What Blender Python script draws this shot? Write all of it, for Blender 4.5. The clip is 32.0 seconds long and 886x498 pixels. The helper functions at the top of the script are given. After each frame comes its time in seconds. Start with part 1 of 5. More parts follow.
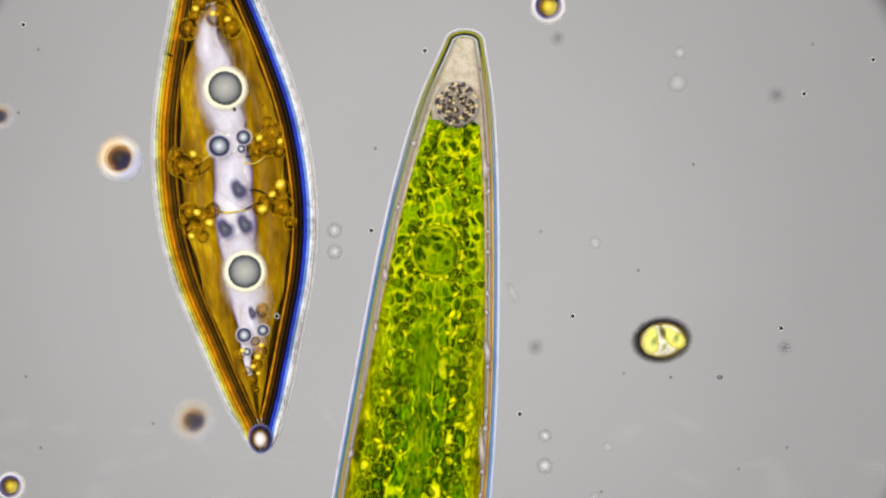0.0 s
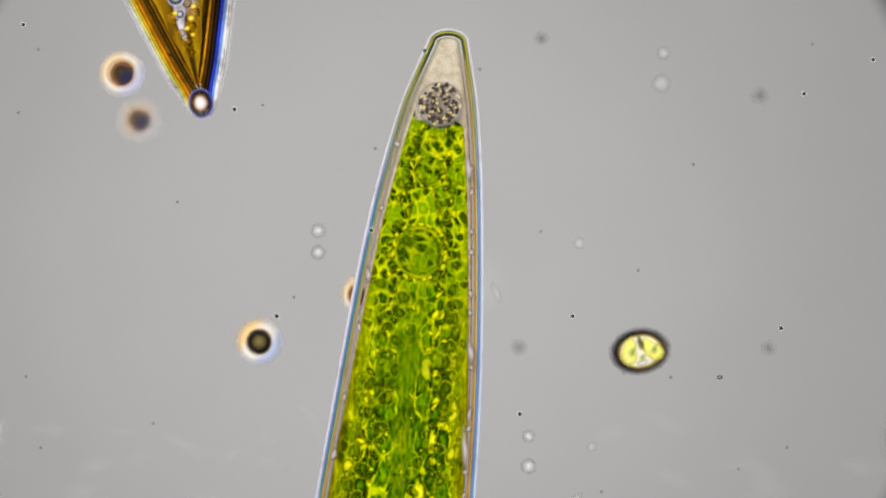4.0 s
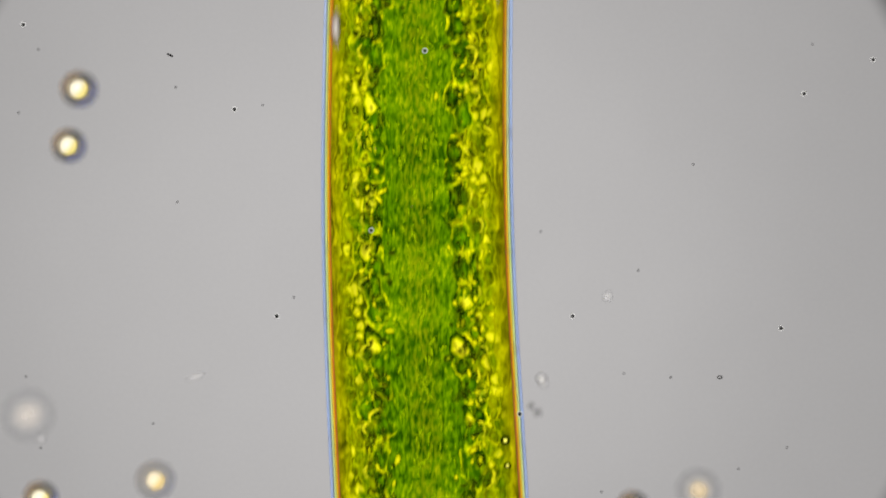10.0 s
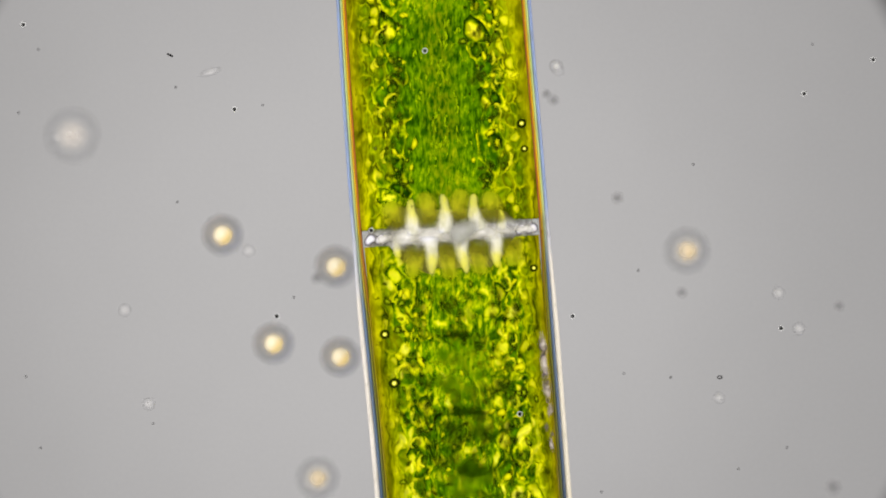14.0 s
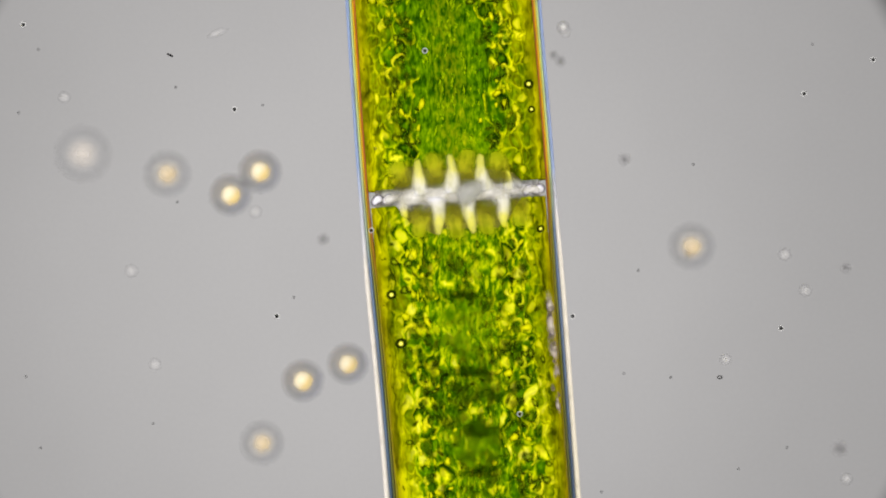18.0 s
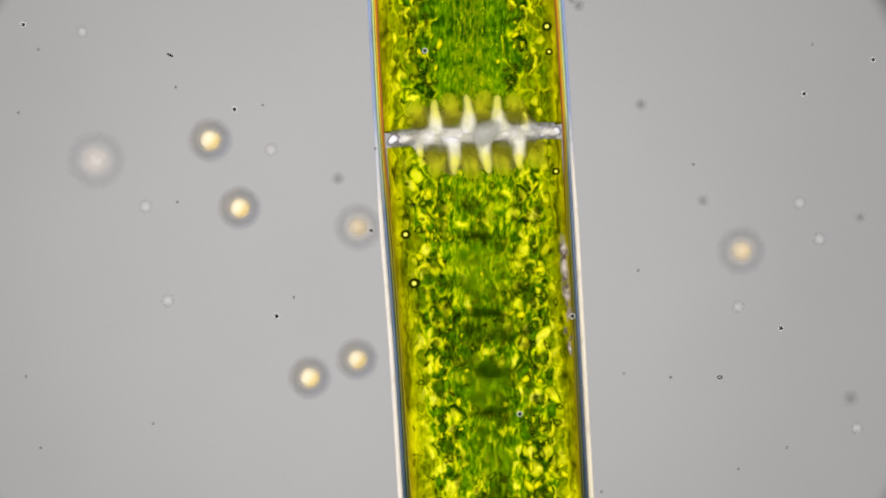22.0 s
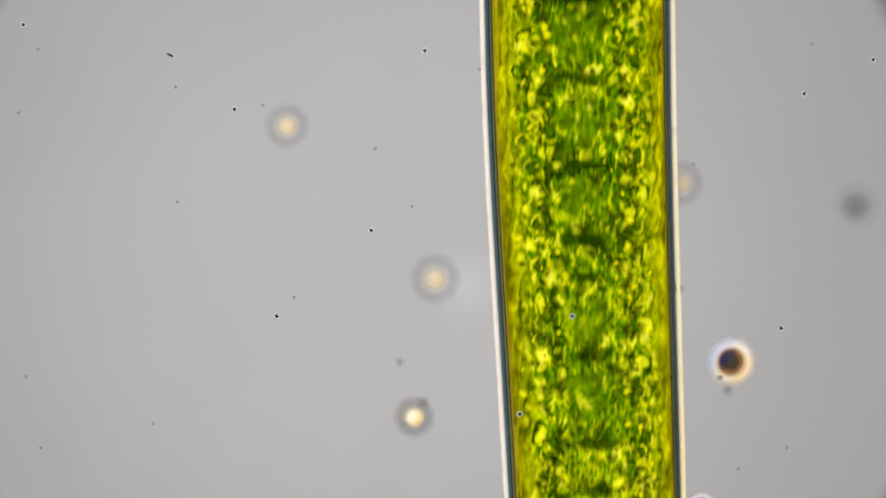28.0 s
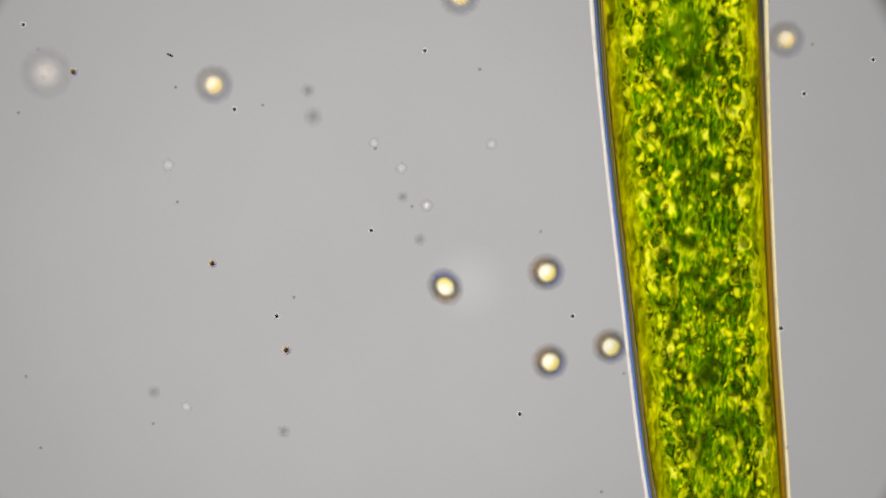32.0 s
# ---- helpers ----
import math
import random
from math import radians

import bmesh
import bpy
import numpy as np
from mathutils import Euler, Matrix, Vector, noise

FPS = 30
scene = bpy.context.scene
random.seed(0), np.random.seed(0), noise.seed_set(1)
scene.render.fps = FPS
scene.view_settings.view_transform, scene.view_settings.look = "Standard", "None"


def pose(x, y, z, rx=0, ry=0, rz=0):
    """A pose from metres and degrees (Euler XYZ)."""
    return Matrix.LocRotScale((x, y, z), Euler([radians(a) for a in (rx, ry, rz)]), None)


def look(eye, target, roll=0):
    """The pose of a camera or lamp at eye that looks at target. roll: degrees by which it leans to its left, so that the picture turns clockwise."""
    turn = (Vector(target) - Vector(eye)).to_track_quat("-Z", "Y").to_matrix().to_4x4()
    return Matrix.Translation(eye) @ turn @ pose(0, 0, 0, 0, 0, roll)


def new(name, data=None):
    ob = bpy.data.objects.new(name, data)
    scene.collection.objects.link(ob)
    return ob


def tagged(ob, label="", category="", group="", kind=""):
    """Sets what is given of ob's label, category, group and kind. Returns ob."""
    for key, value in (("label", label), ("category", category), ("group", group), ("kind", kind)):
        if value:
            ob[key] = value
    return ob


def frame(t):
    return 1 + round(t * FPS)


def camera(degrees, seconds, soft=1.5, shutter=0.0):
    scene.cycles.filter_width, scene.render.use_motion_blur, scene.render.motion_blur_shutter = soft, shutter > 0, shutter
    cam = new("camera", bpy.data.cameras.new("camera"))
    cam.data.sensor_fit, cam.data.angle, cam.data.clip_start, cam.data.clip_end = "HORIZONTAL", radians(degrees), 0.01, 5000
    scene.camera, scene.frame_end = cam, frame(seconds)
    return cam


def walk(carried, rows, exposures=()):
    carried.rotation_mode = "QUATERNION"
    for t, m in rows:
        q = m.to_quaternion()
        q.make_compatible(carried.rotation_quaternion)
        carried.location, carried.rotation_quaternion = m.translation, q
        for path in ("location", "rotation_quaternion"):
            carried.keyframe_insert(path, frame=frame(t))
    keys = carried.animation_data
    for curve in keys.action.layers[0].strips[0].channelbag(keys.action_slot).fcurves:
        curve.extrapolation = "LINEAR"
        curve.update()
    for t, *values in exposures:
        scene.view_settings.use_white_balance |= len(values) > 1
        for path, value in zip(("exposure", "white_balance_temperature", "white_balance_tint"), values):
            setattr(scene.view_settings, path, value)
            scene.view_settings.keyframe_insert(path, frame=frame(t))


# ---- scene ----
# A slide under a bright-field microscope. 1 mm here stands for about 0.11 micrometre:
# the frame is 1.568 m across at the height of the alga's axis, and the camera never moves; the stage does.
FOCUS = 0.17
EYE = FOCUS + 0.784 / math.tan(radians(7.0))
cam = camera(14.0, 32.0, soft=2.0, shutter=0.3)
walk(cam, [(0.0, pose(0, 0, EYE)), (32.0, pose(0, 0, EYE))],
     [(0.0, 0.0), (2.5, 0.0), (4.5, -0.11), (6.0, -0.13), (8.0, 0.0), (29.0, 0.0), (32.0, -0.05)])


def place(px, py, z):
    """The spot at height z that is seen at millimetre (px, py) of the field, counted from its top left corner."""
    k = (EYE - z) / (EYE - FOCUS)
    return Vector(((px - 784) / 1000 * k, (441 - py) / 1000 * k, z))


# ---- light: the lamp disc under the slide, and an added even fill from above ----
world = bpy.data.worlds.new("top_fill")
scene.world = world
world.use_nodes = True
world.node_tree.nodes["Background"].inputs[0].default_value = (1.0, 0.98, 0.96, 1)
world.node_tree.nodes["Background"].inputs[1].default_value = 0.98
# Added overhead lamp that brightens the tops; no real source stands there.
fill_lamp = new("fill_lamp", bpy.data.lights.new("fill_lamp", "SUN"))
fill_lamp.data.energy, fill_lamp.data.angle, fill_lamp.data.color = 1.62, radians(12), (1.0, 0.97, 0.9)
fill_lamp.matrix_world = look((-0.35, 0.6, 3.4), (0, 0, 0))


# ---- materials ----
def rgb(r, g, b):
    return tuple(((c / 255 + 0.055) / 1.055) ** 2.4 if c > 10 else c / 3295 for c in (r, g, b)) + (1.0,)


class Nodes:
    """A small helper to chain shader nodes."""

    def __init__(self, name):
        self.mat = bpy.data.materials.new(name)
        self.mat.use_nodes = True
        self.tree = self.mat.node_tree
        self.tree.nodes.clear()
        self.out = self.tree.nodes.new("ShaderNodeOutputMaterial")

    def add(self, kind, ins=None, **props):
        n = self.tree.nodes.new(kind)
        for k, v in props.items():
            if k == "operation":
                n.operation = v
            elif k == "feature":
                n.feature = v
            elif k == "blend_type":
                n.blend_type = v
            elif k == "data_type":
                n.data_type = v
            elif k == "uv_map":
                n.uv_map = v
        for k, v in (ins or {}).items():
            self.put(n, k, v)
        return n

    def put(self, n, k, v):
        if hasattr(v, "is_output"):
            self.tree.links.new(v, n.inputs[k])
        else:
            n.inputs[k].default_value = v

    def math(self, op, a, b=0.0, c=0.0):
        return self.add("ShaderNodeMath", {0: a, 1: b, 2: c}, operation=op).outputs[0]

    def step(self, x, lo, hi):
        n = self.add("ShaderNodeMapRange", {0: x, 1: lo, 2: hi, 3: 0.0, 4: 1.0})
        n.interpolation_type = "SMOOTHSTEP"
        return n.outputs[0]

    def mix(self, f, a, b):
        n = self.add("ShaderNodeMix", data_type="RGBA")
        self.put(n, 0, f), self.put(n, 6, a), self.put(n, 7, b)
        return n.outputs[2]

    def ramp(self, x, stops):
        n = self.add("ShaderNodeValToRGB", {0: x})
        e = n.color_ramp.elements
        while len(e) < len(stops):
            e.new(0.5)
        for s, (p, c) in zip(e, stops):
            s.position, s.color = p, c
        return n.outputs[0]

    def coords(self):
        return self.add("ShaderNodeTexCoord").outputs["Object"]

    def scaled(self, vec, x, y, z):
        return self.add("ShaderNodeVectorMath", {0: vec, 1: (x, y, z)}, operation="MULTIPLY").outputs[0]

    def noise(self, vec, scale, detail=3.0, rough=0.55):
        return self.add("ShaderNodeTexNoise", {"Vector": vec, "Scale": scale, "Detail": detail, "Roughness": rough}).outputs[0]

    def radius(self, vec, plane=True):
        v = self.scaled(vec, 1, 1, 0 if plane else 1)
        return self.add("ShaderNodeVectorMath", {0: v}, operation="LENGTH").outputs["Value"]

    def finish(self, colour, rough=0.5, alpha=None, bump=None, depth=0.004, sheen=0.06):
        p = self.add("ShaderNodeBsdfPrincipled", {"Base Color": colour, "Roughness": rough, "Specular IOR Level": sheen})
        if bump is not None:
            b = self.add("ShaderNodeBump", {"Height": bump, "Distance": depth, "Strength": 1.0})
            self.tree.links.new(b.outputs[0], p.inputs["Normal"])
        shader = p.outputs[0]
        if alpha is not None:
            clear = self.add("ShaderNodeBsdfTransparent", {0: (1, 1, 1, 1)})
            m = self.add("ShaderNodeMixShader")
            self.put(m, 0, alpha)
            self.tree.links.new(clear.outputs[0], m.inputs[1]), self.tree.links.new(shader, m.inputs[2])
            shader = m.outputs[0]
        self.tree.links.new(shader, self.out.inputs[0])
        return self.mat


def clear_material(name, tint):
    """Clear matter that only tints the light that goes through it."""
    n = Nodes(name)
    t = n.add("ShaderNodeBsdfTransparent", {0: tint})
    n.tree.links.new(t.outputs[0], n.out.inputs[0])
    return n.mat


def plain_material(name, colour, second, scale, rough=0.5, alpha=None):
    """Two shades of one colour, broken up at two scales."""
    n = Nodes(name)
    c = n.coords()
    f = n.math("ADD", n.math("MULTIPLY", n.noise(c, scale), 0.6), n.math("MULTIPLY", n.noise(c, scale * 5), 0.4))
    return n.finish(n.mix(n.step(f, 0.38, 0.62), colour, second), rough, alpha, bump=f, depth=0.002)


def lamp_material():
    n = Nodes("lamp_disc")
    c = n.coords()
    r = n.radius(c)
    # Corner vignette, side falloff and a glare spot are put into the glow.
    off = n.add("ShaderNodeVectorMath", {0: c, 1: (-0.11, 0.0, 0)}, operation="SUBTRACT").outputs[0]
    spot = n.add("ShaderNodeVectorMath", {0: c, 1: (0.057, -0.056, 0)}, operation="SUBTRACT").outputs[0]
    even = n.math("MULTIPLY_ADD", n.noise(c, 3.2, 3.0), 0.08, 0.96)
    grain = n.math("MULTIPLY_ADD", n.noise(c, 110.0, 2.0), 0.05, 0.975)
    edge = n.math("SUBTRACT", 1.0, n.math("MULTIPLY", n.step(r, 0.975, 1.04), 0.8))
    rim = n.math("SUBTRACT", 1.0, n.math("MULTIPLY", n.step(n.radius(off), 0.25, 1.15), 0.25))
    hot = n.math("MULTIPLY_ADD", n.math("SUBTRACT", 1.0, n.step(n.radius(spot), 0.0, 0.095)), 0.13, 1.0)
    s = n.math("MULTIPLY", n.math("MULTIPLY", even, grain), n.math("MULTIPLY", n.math("MULTIPLY", edge, rim), hot))
    e = n.add("ShaderNodeEmission", {0: (1.0, 0.974, 0.967, 1), 1: n.math("MULTIPLY", s, 0.501)})
    n.tree.links.new(e.outputs[0], n.out.inputs[0])
    return n.mat


def chloroplast_material():
    """Green lamellae: a streaked core, a row of walled pockets along each flank, olive margins with lengthwise bands."""
    n = Nodes("chloroplast")
    uv = n.add("ShaderNodeUVMap", uv_map="lay").outputs[0]
    sep = n.add("ShaderNodeSeparateXYZ", {0: uv})
    side, along = n.math("ABSOLUTE", sep.outputs[0]), sep.outputs[1]
    c = n.coords()
    warp = n.add("ShaderNodeTexNoise", {"Vector": c, "Scale": 26.0, "Detail": 2.0}).outputs[1]
    shift = n.add("ShaderNodeVectorMath", {0: warp, 1: (0.5, 0.5, 0.5)}, operation="SUBTRACT").outputs[0]
    bent = n.add("ShaderNodeVectorMath", {0: n.scaled(shift, 0.034, 0.034, 0.0), 1: c}, operation="ADD").outputs[0]
    lay = n.add("ShaderNodeVectorMath", {0: n.scaled(shift, 0.17, 0.034, 0.0), 1: uv}, operation="ADD").outputs[0]
    lower = n.step(along, 3.40, 3.56)
    tipward = n.math("SUBTRACT", 1.0, n.step(along, 0.36, 0.80))
    big = n.noise(n.scaled(c, 1.0, 0.8, 0.3), 19.0, 2.0, 0.5)
    mid = n.noise(n.scaled(bent, 1.0, 0.85, 0.25), 46.0, 1.0, 0.5)
    fine = n.noise(n.scaled(bent, 1.0, 0.7, 0.3), 120.0, 2.0, 0.6)

    streak = n.noise(n.scaled(n.mix(0.25, c, bent), 175.0, 56.0, 20.0), 1.0, 3.0, 0.65)
    patch = n.noise(n.scaled(c, 1.0, 1.0, 0.2), 33.0, 2.0, 0.5)

    def pockets(vec, x, y):
        """A net of pockets, x by y per unit: depth from the wall, two picks and the place across of each pocket."""
        v = n.scaled(vec, x, y, 0.0)
        walls = n.add("ShaderNodeTexVoronoi", {"Vector": v, "Scale": 1.0, "Randomness": 0.85}, feature="DISTANCE_TO_EDGE")
        bodies = n.add("ShaderNodeTexVoronoi", {"Vector": v, "Scale": 1.0, "Randomness": 0.85}, feature="F1")
        for node in (walls, bodies):
            node.voronoi_dimensions = "2D"
        pick = n.add("ShaderNodeSeparateXYZ", {0: bodies.outputs["Color"]})
        across = n.math("ABSOLUTE", n.math("MULTIPLY", n.add("ShaderNodeSeparateXYZ", {0: bodies.outputs["Position"]}).outputs[0], 1.0 / x))
        round_off = n.math("MULTIPLY", n.math("MAXIMUM", n.math("SUBTRACT", 0.60, bodies.outputs["Distance"]), 0.0), 0.46)
        return n.math("MULTIPLY_ADD", walls.outputs["Distance"], 0.50, round_off), pick.outputs[0], pick.outputs[1], across

    def dots(net):
        """Small dark dots on yellow-green ground."""
        d, pick, other, across = net
        d = n.math("ADD", d, n.math("ADD", n.math("MULTIPLY_ADD", mid, 0.30, -0.15), n.math("MULTIPLY_ADD", fine, 0.26, -0.13)))
        dark = n.ramp(d, [(0.0, rgb(226, 226, 10)), (0.08, rgb(176, 192, 4)), (0.17, rgb(112, 148, 0)), (0.26, rgb(28, 58, 0)), (0.38, rgb(14, 36, 0)), (0.50, rgb(60, 98, 0))])
        light = n.ramp(d, [(0.0, rgb(196, 206, 6)), (0.10, rgb(148, 176, 2)), (0.24, rgb(104, 146, 0)), (0.44, rgb(150, 176, 2))])
        return n.mix(n.step(pick, 0.52, 0.60), dark, light)

    def body(net, dabs, thin=0.02):
        """Colours of a net of pockets: dark ones with bright walls, green ones, and bright dabs with dark edges."""
        d, pick, other, across = net
        d = n.math("ADD", d, n.math("ADD", n.math("MULTIPLY_ADD", mid, 0.30, thin - 0.15), n.math("MULTIPLY_ADD", fine, 0.26, -0.13)))
        dark = n.ramp(d, [(0.0, rgb(240, 236, 10)), (0.06, rgb(206, 208, 4)), (0.11, rgb(100, 132, 0)), (0.18, rgb(10, 32, 0)), (0.30, rgb(30, 68, 0)), (0.44, rgb(80, 126, 0))])
        shaded = n.ramp(d, [(0.0, rgb(150, 172, 4)), (0.06, rgb(104, 140, 0)), (0.14, rgb(36, 70, 0)), (0.24, rgb(8, 28, 0)), (0.34, rgb(38, 78, 0)), (0.48, rgb(92, 136, 0))])
        green = n.ramp(d, [(0.0, rgb(210, 216, 4)), (0.07, rgb(136, 166, 0)), (0.15, rgb(52, 94, 0)), (0.28, rgb(50, 98, 0)), (0.42, rgb(92, 142, 0))])
        dab = n.ramp(d, [(0.0, rgb(16, 36, 0)), (0.10, rgb(40, 72, 0)), (0.17, rgb(130, 154, 0)), (0.25, rgb(226, 226, 6)), (0.40, rgb(248, 242, 40))])
        both = n.mix(n.step(pick, 0.46, 0.54), n.mix(n.step(patch, 0.44, 0.56), dark, shaded), green)
        both = n.mix(n.math("MULTIPLY", n.step(streak, 0.50, 0.62), 0.32), both, rgb(168, 190, 4))
        both = n.mix(n.math("MULTIPLY", n.math("SUBTRACT", 1.0, n.step(streak, 0.38, 0.48)), 0.32), both, rgb(20, 46, 0))
        return n.mix(n.step(n.math("ADD", other, n.math("MULTIPLY_ADD", fine, 0.2, -0.1)), n.math("SUBTRACT", 0.98, dabs), n.math("SUBTRACT", 1.04, dabs)), both, dab)

    upper_net = pockets(lay, 5.2, 24.0)
    lower_net = pockets(lay, 6.6, 31.0)
    edge_net = pockets(lay, 9.5, 46.0)
    tip_net = pockets(bent, 62.0, 52.0)
    flank = n.mix(lower, body(upper_net, 0.12), body(lower_net, 0.34))
    across = n.add("ShaderNodeMix", {0: lower, 2: upper_net[3], 3: lower_net[3]}, data_type="FLOAT").outputs[0]
    tip = n.mix(n.math("MULTIPLY", n.step(patch, 0.40, 0.60), 0.18), dots(tip_net), n.ramp(streak, [(0.40, rgb(70, 112, 0)), (0.50, rgb(112, 150, 0)), (0.60, rgb(176, 190, 4))]))
    # the core: fine lengthwise streaks, with paler and darker stretches
    bars = n.noise(n.scaled(c, 2.0, 13.0, 1.0), 1.0, 2.0)
    inner = n.math("ADD", n.math("ADD", n.math("MULTIPLY", streak, 0.50), n.math("MULTIPLY", bars, 0.24)), n.math("ADD", n.math("MULTIPLY", mid, 0.12), n.math("MULTIPLY", fine, 0.14)))
    inner = n.math("MULTIPLY_ADD", n.math("SUBTRACT", inner, 0.5), n.math("MULTIPLY_ADD", lower, 0.70, 0.85), n.math("MULTIPLY_ADD", lower, 0.012, 0.497))
    core = n.ramp(inner, [(0.36, rgb(12, 38, 0)), (0.44, rgb(42, 82, 0)), (0.50, rgb(78, 118, 0)), (0.56, rgb(116, 150, 2)), (0.64, rgb(206, 214, 10))])
    middle = n.math("MULTIPLY", n.math("SUBTRACT", 1.0, n.step(side, 0.05, 0.30)), n.step(streak, 0.44, 0.58))
    core = n.mix(n.math("MULTIPLY", middle, n.math("MULTIPLY_ADD", lower, -0.16, 0.34)), core, rgb(132, 116, 10))
    core = n.mix(n.math("MULTIPLY", lower, n.math("MULTIPLY", n.step(big, 0.48, 0.62), 0.34)), core, flank)
    # the margin: olive, with lengthwise bands and dark specks
    lines = n.noise(n.scaled(bent, 120.0, 4.0, 6.0), 1.0, 2.0)
    margin = n.ramp(n.math("ADD", n.math("MULTIPLY", mid, 0.25), n.math("ADD", n.math("MULTIPLY", lines, 0.50), n.math("MULTIPLY", big, 0.25))),
                    [(0.38, rgb(60, 64, 0)), (0.45, rgb(112, 116, 0)), (0.52, rgb(154, 156, 0)), (0.62, rgb(222, 218, 6))])
    margin = n.mix(n.math("MULTIPLY", n.step(fine, 0.60, 0.68), n.math("MULTIPLY", n.step(big, 0.44, 0.56), 0.75)), margin, rgb(34, 50, 0))
    margin = n.mix(n.math("MULTIPLY", n.math("MULTIPLY_ADD", lower, -0.12, 0.58), n.math("SUBTRACT", 1.0, n.step(side, 0.80, 0.94))), margin, body(edge_net, 0.26))
    out = n.math("ADD", n.math("MULTIPLY_ADD", lower, 0.05, 0.66), n.math("MULTIPLY_ADD", big, 0.20, -0.10))
    narrow = n.math("MULTIPLY", n.math("SUBTRACT", 1.0, n.step(along, 0.9, 1.7)), -0.20)
    both = n.mix(n.step(n.math("SUBTRACT", across, narrow), 0.36, 0.40), core, flank)
    both = n.mix(n.step(n.math("SUBTRACT", across, out), -0.02, 0.02), both, margin)
    # beyond the waist: soft bright lumps among dusky ones
    lump = n.math("ADD", n.math("MULTIPLY", n.noise(n.scaled(bent, 1.0, 0.55, 0.25), 66.0, 1.5, 0.5), 0.78), n.math("MULTIPLY", n.noise(n.scaled(c, 1.0, 1.5, 0.3), 15.0, 1.0), 0.22))
    lump = n.math("ADD", lump, n.math("MULTIPLY_ADD", n.step(side, 0.25, 0.60), 0.030, -0.012))
    lumps = n.ramp(lump, [(0.38, rgb(14, 42, 0)), (0.46, rgb(48, 92, 0)), (0.53, rgb(98, 140, 0)), (0.58, rgb(168, 188, 2)), (0.62, rgb(244, 240, 16)), (0.68, rgb(254, 250, 70))])
    shown = n.math("MULTIPLY", n.math("SUBTRACT", 1.0, n.step(side, 0.68, 0.86)), n.math("MULTIPLY_ADD", n.step(lump, 0.55, 0.61), 0.42, 0.26))
    both = n.mix(n.math("MULTIPLY", lower, shown), both, lumps)
    # the dark seam at the foot of the pockets and the yellow scalloped line outside them
    s = n.math("ADD", across, n.math("MULTIPLY", n.math("SUBTRACT", side, across), 0.5))
    seam = n.math("MULTIPLY", n.step(s, 0.36, 0.41), n.math("SUBTRACT", 1.0, n.step(s, 0.43, 0.49)))
    both = n.mix(n.math("MULTIPLY", seam, n.math("MULTIPLY", n.step(fine, 0.42, 0.58), 0.55)), both, rgb(16, 38, 0))
    spine = n.math("MULTIPLY", n.math("SUBTRACT", 1.0, n.step(side, 0.12, 0.42)), n.math("MULTIPLY", n.step(along, 0.30, 0.75), n.step(patch, 0.36, 0.52)))
    both = n.mix(tipward, both, n.mix(n.math("MULTIPLY", spine, 0.8), tip, core))
    edge = n.math("MULTIPLY", n.step(side, 0.92, 0.98), n.math("MULTIPLY_ADD", n.step(lines, 0.4, 0.6), 0.4, 0.2))
    both = n.mix(edge, both, rgb(168, 146, 14))
    height = n.math("ADD", n.math("MULTIPLY", n.step(upper_net[0], 0.0, 0.32), 0.4), n.math("ADD", mid, n.math("MULTIPLY", streak, 0.3)))
    return n.finish(both, 0.6, bump=height, depth=0.006, sheen=0.0)


def fringe_material(name, left, right, cover):
    """A painted optical fringe whose tint changes along the cell; left and right: stops of metres along it and a
    colour.
    """
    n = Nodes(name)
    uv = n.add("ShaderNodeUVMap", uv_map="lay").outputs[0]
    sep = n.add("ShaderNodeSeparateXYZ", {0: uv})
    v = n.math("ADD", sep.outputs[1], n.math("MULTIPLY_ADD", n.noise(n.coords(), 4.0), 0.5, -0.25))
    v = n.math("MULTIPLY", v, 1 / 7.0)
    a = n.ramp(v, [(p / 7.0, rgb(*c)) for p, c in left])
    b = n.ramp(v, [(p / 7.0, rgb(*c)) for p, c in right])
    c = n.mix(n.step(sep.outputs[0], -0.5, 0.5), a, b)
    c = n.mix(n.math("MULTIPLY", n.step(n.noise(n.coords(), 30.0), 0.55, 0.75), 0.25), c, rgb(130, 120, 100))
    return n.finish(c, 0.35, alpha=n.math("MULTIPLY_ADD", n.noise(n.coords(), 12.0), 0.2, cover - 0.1))


